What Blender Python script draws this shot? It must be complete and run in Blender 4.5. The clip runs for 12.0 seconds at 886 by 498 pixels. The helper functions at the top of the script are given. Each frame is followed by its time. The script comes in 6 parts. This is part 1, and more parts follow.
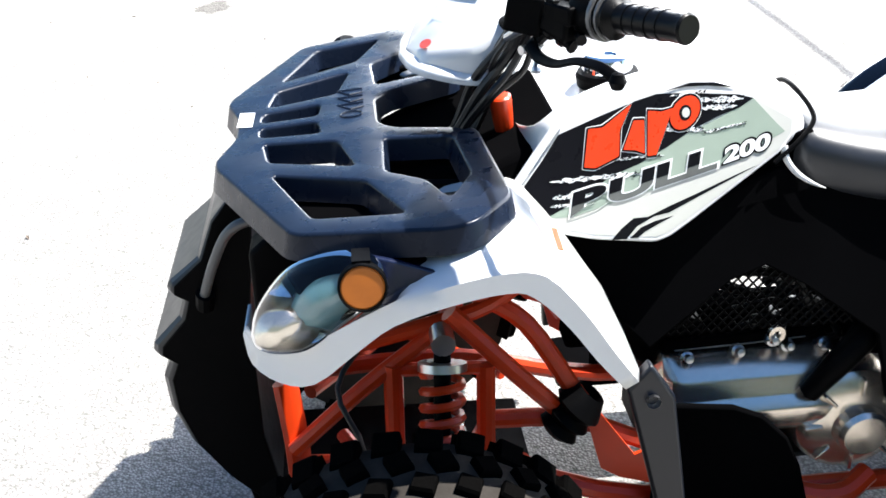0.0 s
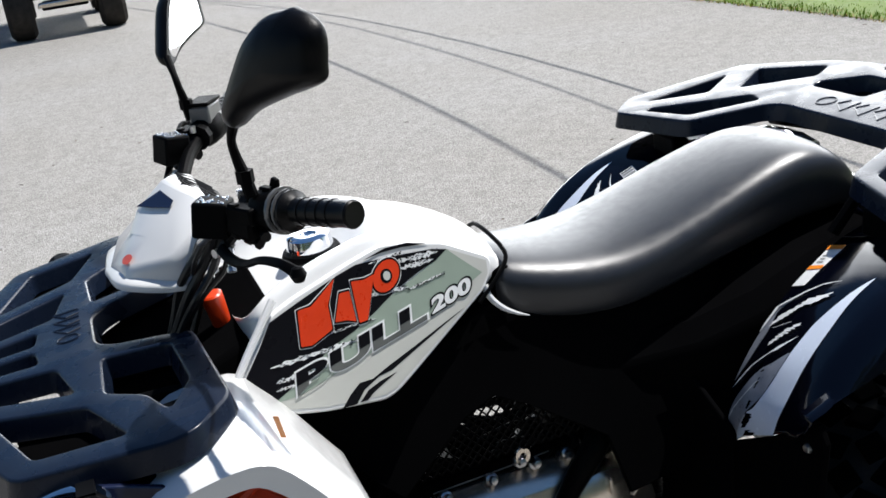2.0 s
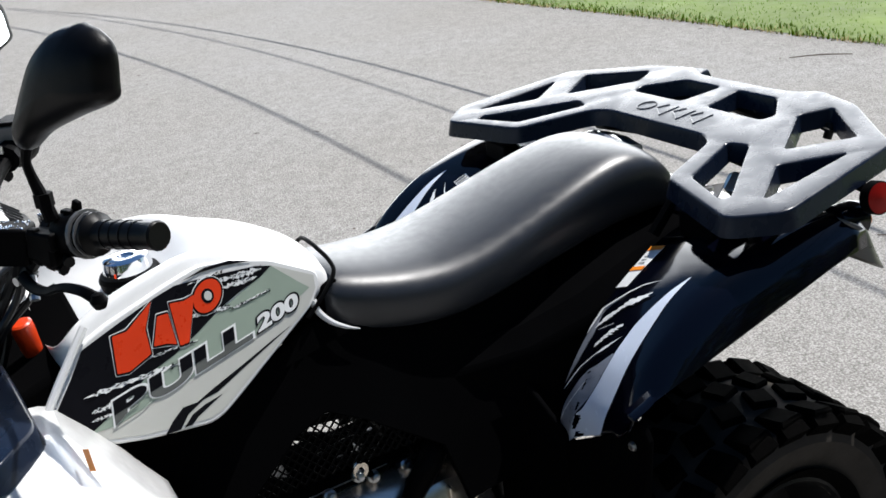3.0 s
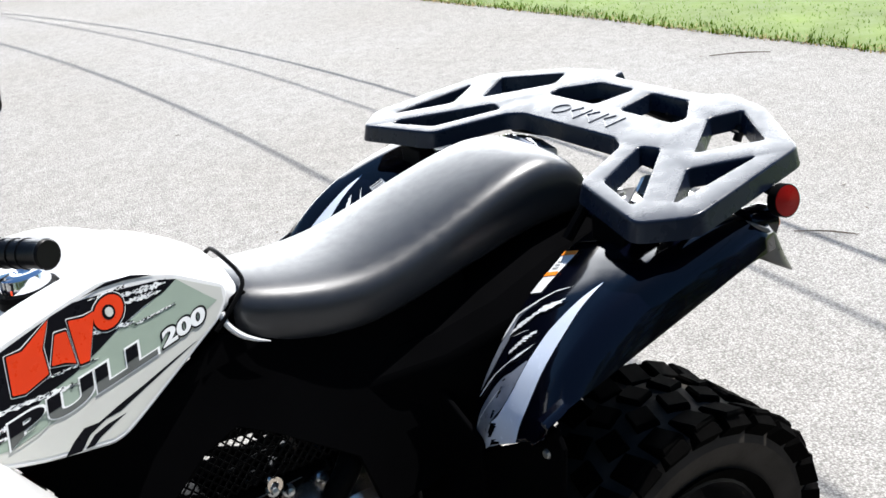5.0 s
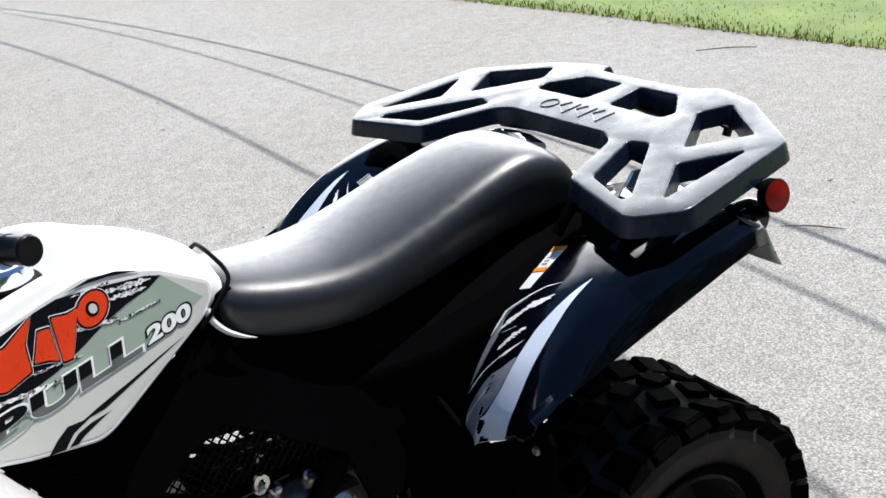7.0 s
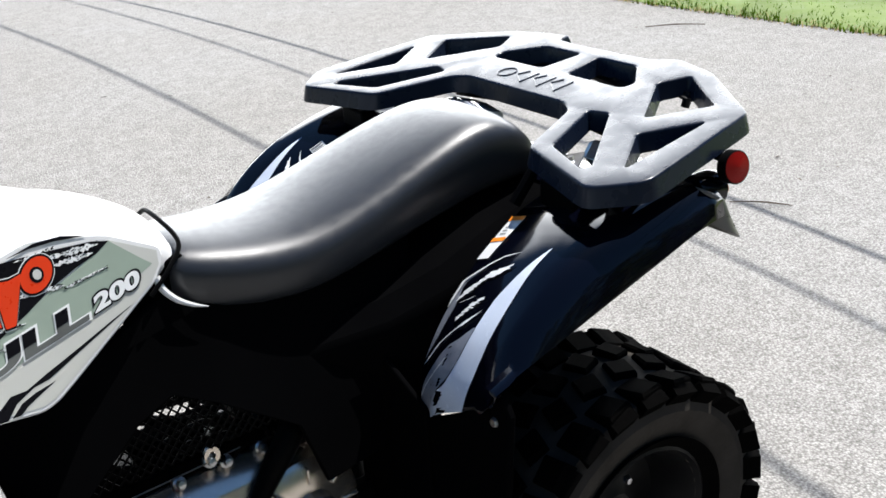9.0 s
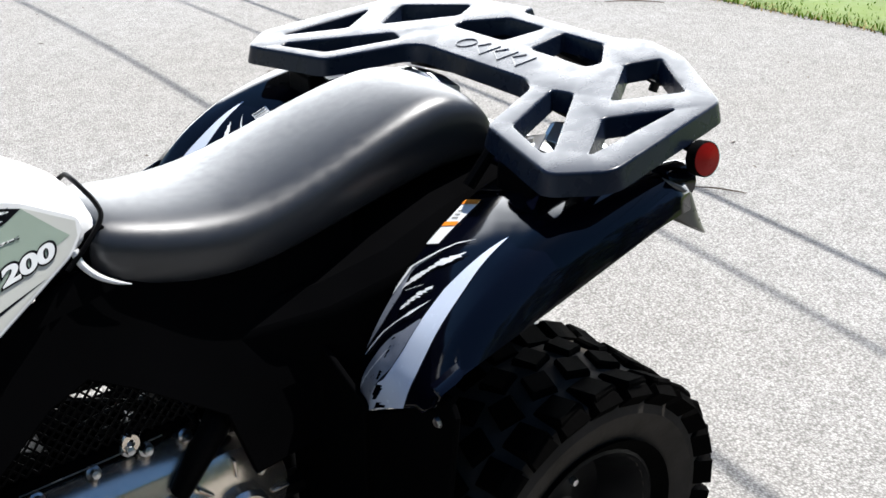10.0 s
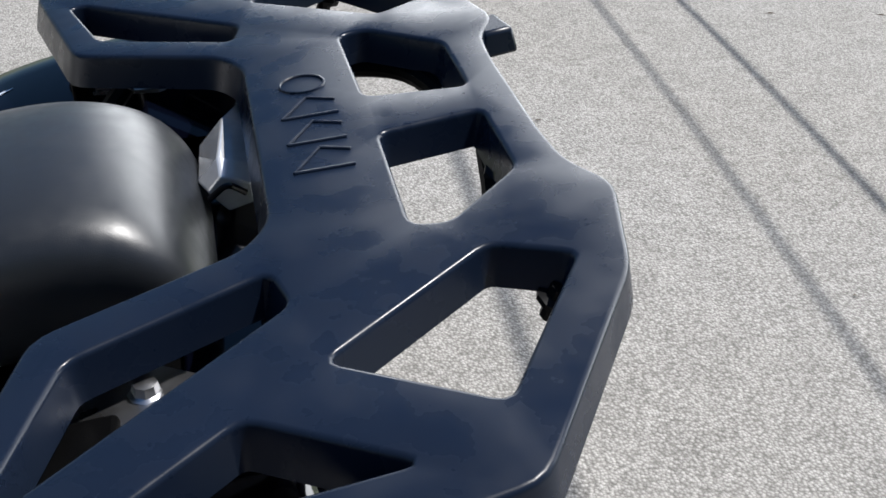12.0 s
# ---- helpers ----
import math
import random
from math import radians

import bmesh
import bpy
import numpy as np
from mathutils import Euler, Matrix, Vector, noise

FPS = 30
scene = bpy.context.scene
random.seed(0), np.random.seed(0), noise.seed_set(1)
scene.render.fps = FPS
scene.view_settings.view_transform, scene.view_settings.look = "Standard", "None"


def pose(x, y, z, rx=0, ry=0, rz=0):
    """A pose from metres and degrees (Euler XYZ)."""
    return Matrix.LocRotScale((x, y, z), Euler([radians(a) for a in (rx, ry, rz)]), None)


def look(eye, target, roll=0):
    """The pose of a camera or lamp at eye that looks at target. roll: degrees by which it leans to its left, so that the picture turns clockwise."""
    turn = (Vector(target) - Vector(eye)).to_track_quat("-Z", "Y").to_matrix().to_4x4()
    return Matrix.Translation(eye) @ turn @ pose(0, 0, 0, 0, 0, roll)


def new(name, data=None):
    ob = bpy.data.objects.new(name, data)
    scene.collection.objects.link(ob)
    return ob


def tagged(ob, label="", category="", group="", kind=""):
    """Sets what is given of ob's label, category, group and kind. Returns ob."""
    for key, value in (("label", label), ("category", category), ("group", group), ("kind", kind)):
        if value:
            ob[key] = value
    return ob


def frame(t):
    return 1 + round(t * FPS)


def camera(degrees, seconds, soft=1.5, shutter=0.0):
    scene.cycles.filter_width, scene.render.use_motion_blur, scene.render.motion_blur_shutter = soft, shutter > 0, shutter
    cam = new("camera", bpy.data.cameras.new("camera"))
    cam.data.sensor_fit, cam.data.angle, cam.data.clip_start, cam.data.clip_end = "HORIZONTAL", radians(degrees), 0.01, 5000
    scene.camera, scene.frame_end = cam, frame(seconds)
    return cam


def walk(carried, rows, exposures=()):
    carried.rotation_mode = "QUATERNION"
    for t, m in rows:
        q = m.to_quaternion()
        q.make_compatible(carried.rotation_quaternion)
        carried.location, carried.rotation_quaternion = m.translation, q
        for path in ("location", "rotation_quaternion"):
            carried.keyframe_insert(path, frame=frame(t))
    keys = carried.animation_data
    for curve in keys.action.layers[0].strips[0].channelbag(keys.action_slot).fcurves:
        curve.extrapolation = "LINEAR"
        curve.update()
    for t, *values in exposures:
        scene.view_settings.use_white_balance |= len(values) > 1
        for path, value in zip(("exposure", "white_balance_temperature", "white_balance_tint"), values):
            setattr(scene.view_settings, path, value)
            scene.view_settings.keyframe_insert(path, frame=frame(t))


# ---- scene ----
cam = camera(46.0, 12.0, soft=1.6)
ROWS = [
    (0, -0.118, -1.410, 1.327, 62.45, 1.24, -5.82),
    (0.2, -0.119, -1.422, 1.361, 65.94, 2.41, -6.49),
    (0.5, -0.119, -1.441, 1.389, 68.47, 3.16, -7.90),
    (1, -0.097, -1.458, 1.405, 70.39, 4.28, -11.98),
    (1.5, -0.066, -1.471, 1.404, 69.89, 5.84, -16.10),
    (2, -0.028, -1.472, 1.396, 68.88, 7.30, -21.11),
    (2.5, 0.007, -1.476, 1.394, 67.86, 7.12, -25.31),
    (3, 0.034, -1.484, 1.392, 68.33, 6.74, -28.74),
    (3.5, 0.050, -1.477, 1.393, 68.31, 6.82, -31.21),
    (5.5, 0.078, -1.479, 1.397, 67.65, 6.31, -32.67),
    (6, 0.075, -1.477, 1.398, 67.56, 6.52, -32.88),
    (6.5, 0.082, -1.472, 1.390, 67.48, 6.27, -33.07),
    (8.5, 0.070, -1.449, 1.399, 66.46, 5.32, -33.98),
    (9, 0.075, -1.433, 1.373, 65.81, 4.27, -35.84),
    (9.2, 0.049, -1.414, 1.367, 66.20, 2.94, -37.26),
    (9.5, 0.054, -1.407, 1.358, 64.11, 1.45, -39.68),
    (9.8, 0.057, -1.379, 1.351, 61.25, 0.81, -39.36),
    (10, 0.135, -1.340, 1.352, 63.85, 0.66, -37.51),
    (10.2, 0.246, -1.325, 1.348, 65.28, -0.30, -33.33),
    (10.5, 0.383, -1.279, 1.349, 64.38, -1.94, -32.03),
    (10.8, 0.514, -1.176, 1.320, 61.61, -1.72, -32.41),
    (11, 0.608, -1.072, 1.306, 60.68, -2.64, -33.08),
    (11.3, 0.755, -0.961, 1.304, 58.18, 0.10, -34.37),
    (11.5, 0.874, -0.905, 1.267, 58.11, 1.86, -29.75),
    (11.7, 1.024, -0.869, 1.258, 58.36, -2.72, -23.13),
    (12, 1.182, -0.780, 1.255, 56.83, -2.42, -13.04),
]
EXPOSURES = [(0.0, 1.6), (0.5, 0.9), (1.0, 0.62), (2.0, 0.42), (2.5, 0.3), (3.0, 0.34), (3.5, 0.42), (5.5, 0.92), (6.0, 0.86), (6.5, 0.66), (8.5, 0.62), (9.5, 0.78), (10.5, 0.8), (12.0, 0.32)]
walk(cam, [(t, pose(x, y, z, rx, ry, rz)) for t, x, y, z, rx, ry, rz in ROWS], EXPOSURES)

# ---- sky and sun ----
SUN_EL, SUN_AZ = radians(61), radians(11)      # azimuth from +x towards +y
world = bpy.data.worlds.new("world")
scene.world = world
world.use_nodes = True
wn = world.node_tree
sky = wn.nodes.new("ShaderNodeTexSky")
sky.sky_type, sky.sun_disc = "NISHITA", False
sky.dust_density, sky.ozone_density = 0.3, 2.0
sky.sun_elevation, sky.sun_rotation = SUN_EL, math.pi / 2 - SUN_AZ
wn.nodes["Background"].inputs[1].default_value = 0.055
# one unseen, over-bright cloud bank low on the sunny side, added to brighten reflections
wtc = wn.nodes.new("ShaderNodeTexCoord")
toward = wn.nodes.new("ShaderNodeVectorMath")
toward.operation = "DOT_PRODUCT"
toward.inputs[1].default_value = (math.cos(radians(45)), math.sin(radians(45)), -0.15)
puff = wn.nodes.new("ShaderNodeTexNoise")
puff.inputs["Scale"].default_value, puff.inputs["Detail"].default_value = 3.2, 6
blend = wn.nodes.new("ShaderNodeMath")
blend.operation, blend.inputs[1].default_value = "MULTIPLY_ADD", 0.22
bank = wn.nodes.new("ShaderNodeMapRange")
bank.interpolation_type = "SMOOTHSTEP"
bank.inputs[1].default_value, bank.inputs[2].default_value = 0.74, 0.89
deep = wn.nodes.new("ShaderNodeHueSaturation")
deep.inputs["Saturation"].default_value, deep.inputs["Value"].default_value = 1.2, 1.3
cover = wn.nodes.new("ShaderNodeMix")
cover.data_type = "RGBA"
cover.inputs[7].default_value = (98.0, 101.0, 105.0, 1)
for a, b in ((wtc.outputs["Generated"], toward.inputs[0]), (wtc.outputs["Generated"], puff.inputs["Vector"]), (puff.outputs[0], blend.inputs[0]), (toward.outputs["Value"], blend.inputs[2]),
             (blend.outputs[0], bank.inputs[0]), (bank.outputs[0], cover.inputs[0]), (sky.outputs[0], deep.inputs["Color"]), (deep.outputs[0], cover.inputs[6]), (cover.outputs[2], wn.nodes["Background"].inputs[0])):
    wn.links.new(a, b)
sun = new("sun", bpy.data.lights.new("sun", "SUN"))
sun.data.energy, sun.data.angle, sun.data.color = 5.0, radians(0.53), (1.0, 0.978, 0.955)
SUN_DIR = Vector((math.cos(SUN_EL) * math.cos(SUN_AZ), math.cos(SUN_EL) * math.sin(SUN_AZ), math.sin(SUN_EL)))
sun.matrix_world = look(SUN_DIR * 30, (0, 0, 0))


# ---- materials ----
def links(nt, *pairs):
    for a, b in pairs:
        nt.links.new(a, b)


def mat(name, color, rough=0.5, metal=0.0, vary=0.12, scale=6.0, bump=0.0, bump_scale=300.0, coat=0.0, spec=0.5, rough_vary=0.12, coat_rough=0.06, coat_ior=1.5, ior=1.5, sheen=0.0):
    """A principled surface with broad uneven tone, fine grain in the gloss and an optional fine relief."""
    m = bpy.data.materials.new(name)
    m.use_nodes = True
    nt = m.node_tree
    b = nt.nodes["Principled BSDF"]
    b.inputs["Metallic"].default_value = metal
    b.inputs["Coat Weight"].default_value = coat
    b.inputs["Coat Roughness"].default_value = coat_rough
    b.inputs["Coat IOR"].default_value, b.inputs["IOR"].default_value = coat_ior, ior
    b.inputs["Specular IOR Level"].default_value = spec
    b.inputs["Sheen Weight"].default_value, b.inputs["Sheen Roughness"].default_value = sheen, 0.3
    tc = nt.nodes.new("ShaderNodeTexCoord")
    n1 = nt.nodes.new("ShaderNodeTexNoise")
    n1.inputs["Scale"].default_value, n1.inputs["Detail"].default_value = scale, 5
    ramp = nt.nodes.new("ShaderNodeMix")
    ramp.data_type = "RGBA"
    ramp.inputs[6].default_value = (*[c * (1 - vary) for c in color], 1)
    ramp.inputs[7].default_value = (*[min(1, c * (1 + vary)) for c in color], 1)
    n2 = nt.nodes.new("ShaderNodeTexNoise")
    n2.inputs["Scale"].default_value, n2.inputs["Detail"].default_value = scale * 7, 4
    mr = nt.nodes.new("ShaderNodeMapRange")
    mr.inputs[1].default_value, mr.inputs[2].default_value = 0.3, 0.7
    mr.inputs[3].default_value, mr.inputs[4].default_value = max(0.02, rough * (1 - rough_vary)), min(1, rough * (1 + rough_vary))
    links(nt, (tc.outputs["Object"], n1.inputs["Vector"]), (tc.outputs["Object"], n2.inputs["Vector"]), (n1.outputs[0], ramp.inputs[0]),
          (ramp.outputs[2], b.inputs["Base Color"]), (n2.outputs[0], mr.inputs[0]), (mr.outputs[0], b.inputs["Roughness"]))
    if bump:
        n3 = nt.nodes.new("ShaderNodeTexNoise")
        n3.inputs["Scale"].default_value, n3.inputs["Detail"].default_value = bump_scale, 3
        bp = nt.nodes.new("ShaderNodeBump")
        bp.inputs["Strength"].default_value, bp.inputs["Distance"].default_value = bump, 0.002
        links(nt, (tc.outputs["Object"], n3.inputs["Vector"]), (n3.outputs[0], bp.inputs["Height"]), (bp.outputs[0], b.inputs["Normal"]))
    return m


def asphalt_material():
    m = bpy.data.materials.new("asphalt")
    m.use_nodes = True
    nt = m.node_tree
    b = nt.nodes["Principled BSDF"]
    b.inputs["Roughness"].default_value = 0.9
    b.inputs["Specular IOR Level"].default_value = 0.06
    tc = nt.nodes.new("ShaderNodeTexCoord")
    vo = nt.nodes.new("ShaderNodeTexVoronoi")
    vo.inputs["Scale"].default_value = 170
    fine = nt.nodes.new("ShaderNodeTexNoise")
    fine.inputs["Scale"].default_value, fine.inputs["Detail"].default_value = 150, 3
    broad = nt.nodes.new("ShaderNodeTexNoise")
    broad.inputs["Scale"].default_value, broad.inputs["Detail"].default_value = 0.55, 6
    stone = nt.nodes.new("ShaderNodeValToRGB")
    stone.color_ramp.elements[0].position, stone.color_ramp.elements[0].color = 0.0, (0.255, 0.25, 0.24, 1)
    stone.color_ramp.elements[1].position, stone.color_ramp.elements[1].color = 1.0, (0.41, 0.402, 0.388, 1)
    sep = nt.nodes.new("ShaderNodeSeparateColor")
    mix = nt.nodes.new("ShaderNodeMix")
    mix.data_type, mix.blend_type = "RGBA", "MULTIPLY"
    mix.inputs[0].default_value = 1.0
    tone = nt.nodes.new("ShaderNodeValToRGB")
    tone.color_ramp.elements[0].position, tone.color_ramp.elements[0].color = 0.3, (0.885, 0.865, 0.83, 1)
    tone.color_ramp.elements[1].position, tone.color_ramp.elements[1].color = 0.7, (0.985, 0.98, 0.97, 1)
    gap = nt.nodes.new("ShaderNodeValToRGB")
    gap.color_ramp.elements[0].position, gap.color_ramp.elements[0].color = 0.35, (1, 1, 1, 1)
    gap.color_ramp.elements[1].position, gap.color_ramp.elements[1].color = 0.75, (0.60, 0.595, 0.59, 1)
    mix2 = nt.nodes.new("ShaderNodeMix")
    mix2.data_type, mix2.blend_type = "RGBA", "MULTIPLY"
    mix2.inputs[0].default_value = 1.0
    # an old oil stain with a soft rim
    stain_at = nt.nodes.new("ShaderNodeVectorMath")
    stain_at.operation = "SUBTRACT"
    stain_at.inputs[1].default_value = (-0.78, 3.9, 0)
    squash = nt.nodes.new("ShaderNodeVectorMath")
    squash.operation = "MULTIPLY"
    squash.inputs[1].default_value = (5.6, 3.4, 0)
    far = nt.nodes.new("ShaderNodeVectorMath")
    far.operation = "LENGTH"
    wob = nt.nodes.new("ShaderNodeTexNoise")
    wob.inputs["Scale"].default_value, wob.inputs["Detail"].default_value = 9, 4
    add = nt.nodes.new("ShaderNodeMath")
    add.operation = "ADD"
    stain = nt.nodes.new("ShaderNodeValToRGB")
    stain.color_ramp.elements[0].position, stain.color_ramp.elements[0].color = 0.85, (0.55, 0.54, 0.53, 1)
    stain.color_ramp.elements[1].position, stain.color_ramp.elements[1].color = 1.35 / 1.4, (1, 1, 1, 1)
    mix3 = nt.nodes.new("ShaderNodeMix")
    mix3.data_type, mix3.blend_type = "RGBA", "MULTIPLY"
    mix3.inputs[0].default_value = 1.0
    bump = nt.nodes.new("ShaderNodeBump")
    bump.inputs["Strength"].default_value, bump.inputs["Distance"].default_value = 0.6, 0.004
    bump.invert = True
    fine.inputs["Scale"].default_value, fine.inputs["Detail"].default_value = 11, 8
    wear = nt.nodes.new("ShaderNodeValToRGB")
    wear.color_ramp.elements[0].position, wear.color_ramp.elements[0].color = 0.32, (0.90, 0.897, 0.893, 1)
    wear.color_ramp.elements[1].position, wear.color_ramp.elements[1].color = 0.66, (1.05, 1.047, 1.043, 1)
    mix4 = nt.nodes.new("ShaderNodeMix")
    mix4.data_type, mix4.blend_type = "RGBA", "MULTIPLY"
    mix4.inputs[0].default_value = 1.0
    o = tc.outputs["Object"]
    links(nt, (o, vo.inputs["Vector"]), (o, fine.inputs["Vector"]), (o, broad.inputs["Vector"]), (vo.outputs["Color"], sep.inputs[0]), (sep.outputs[0], stone.inputs[0]),
          (broad.outputs[0], tone.inputs[0]), (stone.outputs[0], mix.inputs[6]), (tone.outputs[0], mix.inputs[7]), (vo.outputs["Distance"], gap.inputs[0]),
          (mix.outputs[2], mix2.inputs[6]), (gap.outputs[0], mix2.inputs[7]), (o, stain_at.inputs[0]), (stain_at.outputs[0], squash.inputs[0]), (squash.outputs[0], far.inputs[0]),
          (o, wob.inputs["Vector"]), (far.outputs["Value"], add.inputs[0]), (wob.outputs[0], add.inputs[1]), (add.outputs[0], stain.inputs[0]),
          (mix2.outputs[2], mix3.inputs[6]), (stain.outputs[0], mix3.inputs[7]), (fine.outputs[0], wear.inputs[0]), (mix3.outputs[2], mix4.inputs[6]), (wear.outputs[0], mix4.inputs[7]), (mix4.outputs[2], b.inputs["Base Color"]), (vo.outputs["Distance"], bump.inputs["Height"]), (bump.outputs[0], b.inputs["Normal"]))
    return m


M_ASPHALT = asphalt_material()
M_RACK = mat("moulded_black_plastic", (0.0060, 0.0105, 0.0220), 0.29, vary=0.3, scale=4, bump=0.03, bump_scale=900, spec=0.5, rough_vary=0.35, ior=1.31)
M_BLACK = mat("satin_black_plastic", (0.0018, 0.0018, 0.002), 0.5, bump=0.1, bump_scale=500, spec=0.3, ior=1.15)
M_DARK = mat("matt_black_moulding", (0.0022, 0.0022, 0.0024), 0.7, vary=0.4, spec=0.0)
M_GLOSS = mat("gloss_black_paint", (0.0010, 0.0013, 0.0038), 0.07, coat=0.0, spec=0.5, ior=1.40)
M_GRIP = mat("grip_rubber", (0.002, 0.002, 0.0022), 0.38, bump=0.1, bump_scale=600, spec=0.14)
# black tail plastic with its sunlit grey put into the base colour
M_TAIL = mat("sunlit_black_plastic", (0.09, 0.087, 0.078), 0.3, spec=0.5)
M_BUMPER = mat("bumper_plastic", (0.005, 0.0065, 0.010), 0.34, vary=0.3, spec=0.5, ior=1.45)
M_WHITE = mat("white_bodywork", (0.70, 0.70, 0.69), 0.22, vary=0.02, coat=0.3)
M_SILVER = mat("silver_decal", (0.50, 0.50, 0.46), 0.35, vary=0.06, scale=12, coat=0.3)
M_DARKGREEN = mat("grey_green_decal", (0.27, 0.33, 0.27), 0.35, vary=0.12, scale=14, coat=0.2)
M_DECAL_BLACK = mat("black_decal", (0.004, 0.004, 0.006), 0.3, spec=0.25, ior=1.3)
M_DECAL_WHITE = mat("worn_white_decal", (0.74, 0.75, 0.74), 0.35, vary=0.12, scale=60)
M_DECAL_GREY = mat("grey_decal", (0.10, 0.105, 0.10), 0.35, vary=0.4, scale=20)
M_DECAL_RED = mat("orange_red_decal", (0.62, 0.036, 0.005), 0.3, vary=0.15, scale=14)
M_SEAT = mat("black_vinyl", (0.0170, 0.0192, 0.0232), 0.36, vary=0.25, scale=9, bump=0.10, bump_scale=1100, spec=0.5, rough_vary=0.15, ior=1.50)
M_TYRE = mat("dusty_rubber", (0.036, 0.032, 0.028), 0.85, vary=0.55, scale=16, bump=0.4, bump_scale=160, spec=0.1, ior=1.3)
# the same rubber, its colour darkened for shade under the mudguards
M_LUG = mat("shaded_tyre_rubber", (0.0022, 0.0021, 0.0020), 0.75, vary=0.6, scale=22, bump=0.4, bump_scale=160, spec=0.05, ior=1.12)
M_RIM = mat("black_steel", (0.004, 0.004, 0.0045), 0.4, spec=0.15)
M_RED = mat("red_orange_powder_coat", (0.56, 0.040, 0.006), 0.32, vary=0.2, scale=9, spec=0.4)
M_ORANGE = mat("orange_film", (0.85, 0.25, 0.02), 0.4, vary=0.08)
M_STEEL = mat("zinc_steel", (0.55, 0.55, 0.56), 0.3, metal=1.0, vary=0.1)
M_ALU = mat("cast_aluminium", (0.74, 0.665, 0.57), 0.24, metal=0.9, vary=0.05, bump=0.05, bump_scale=300)
M_CHROME = mat("chrome", (0.82, 0.83, 0.85), 0.06, metal=1.0, vary=0.02)
M_AMBER = mat("amber_reflector", (0.46, 0.13, 0.018), 0.35, vary=0.2, scale=40, spec=0.3)
M_REDREF = mat("red_reflector", (0.28, 0.006, 0.005), 0.3, vary=0.25, scale=40, spec=0.14)
M_DULL = mat("dull_grey_metal", (0.14, 0.14, 0.14), 0.45, metal=0.5)
M_CABLE = mat("black_cable_sheath", (0.004, 0.004, 0.0045), 0.4, spec=0.4)


# ---- mesh helpers ----
def part(name, bm, material, parent=None, label="", smooth=30, bevel=0.0, segments=2, subdiv=0, upward=False):
    """Links a bmesh as one mesh object; a child of parent if there is one."""
    me = bpy.data.meshes.new(name)
    bmesh.ops.recalc_face_normals(bm, faces=bm.faces)
    if upward and sum(f.normal.z * f.calc_area() for f in bm.faces) < 0:
        bmesh.ops.reverse_faces(bm, faces=bm.faces)
    bm.to_mesh(me)
    bm.free()
    me.materials.append(material)
    ob = new(name, me)
    if parent is not None:
        ob.parent = parent
    if label:
        ob["label"] = label
    if smooth:
        me.shade_smooth() if hasattr(me, "shade_smooth") else None
        if subdiv == 0:
            me.set_sharp_from_angle(angle=radians(smooth))
    if bevel:
        mod = ob.modifiers.new("bevel", "BEVEL")
        mod.width, mod.segments, mod.limit_method, mod.angle_limit = bevel, segments, "ANGLE", radians(40)
    if subdiv:
        mod = ob.modifiers.new("subdivision", "SUBSURF")
        mod.levels = mod.render_levels = subdiv
    return ob


def rounded(pts, r, n=3):
    """A closed outline with its corners rounded."""
    out, k = [], len(pts)
    for i in range(k):
        a, p, c = (Vector((*pts[(i + j) % k], 0)) for j in (-1, 0, 1))
        u, v = a - p, c - p
        cut = min(r, u.length * 0.4, v.length * 0.4)
        s, e = p + u.normalized() * cut, p + v.normalized() * cut
        for j in range(n + 1):
            f = j / n
            q = s.lerp(p, f).lerp(p.lerp(e, f), f)
            out.append((q.x, q.y))
    return out


def plate(outline, holes, place, thick, spread=0.0, r=0.016, hole_r=0.010, rim=0.0045):
    """A slab with holes through it; place(x, y, down) gives the point in the world. spread widens the underside."""
    bm = bmesh.new()
    loops = [rounded(outline, r)] + [rounded(h, hole_r) for h in holes]
    area = lambda q: sum(q[i][0] * q[(i + 1) % len(q)][1] - q[(i + 1) % len(q)][0] * q[i][1] for i in range(len(q)))
    loops = [q if (area(q) > 0) == (i == 0) else q[::-1] for i, q in enumerate(loops)]
    rows = []
    levels = [(-rim + rim * math.sin(math.radians(a)), rim - rim * math.cos(math.radians(a))) for a in (0, 22.5, 45, 67.5, 90)] + [(spread, thick)]
    for push, depth in levels:
        row = []
        for q in loops:
            ring = []
            for i, (x, y) in enumerate(q):
                a, c = Vector(q[i - 1]), Vector(q[(i + 1) % len(q)])
                nrm = Vector(((c - a).y, -(c - a).x)).normalized() * push
                ring.append(bm.verts.new(place(x + nrm.x, y + nrm.y, depth)))
            row.append(ring)
        rows.append(row)
    edges = [bm.edges.new((ring[i - 1], ring[i])) for ring in rows[0] for i in range(len(ring))]
    bmesh.ops.triangle_fill(bm, use_beauty=True, edges=edges)
    under = {t: l for top, low in zip(rows[0], rows[-1]) for t, l in zip(top, low)}
    for f in list(bm.faces):
        bm.faces.new([under[v] for v in f.verts][::-1])
    for upper, lower in zip(rows, rows[1:]):
        for top, low in zip(upper, lower):
            for i in range(len(top)):
                bm.faces.new((top[i - 1], top[i], low[i], low[i - 1]))
    return bm


def loft(rings, closed=True, cap=True):
    """Skins rings of points, all of one length."""
    bm = bmesh.new()
    vs = [[bm.verts.new(p) for p in ring] for ring in rings]
    n = len(vs[0])
    for a, b in zip(vs, vs[1:]):
        for i in range(n if closed else n - 1):
            j = (i + 1) % n
            bm.faces.new((a[i], a[j], b[j], b[i]))
    if closed and cap:
        bm.faces.new(vs[0][::-1])
        bm.faces.new(vs[-1])
    return bm


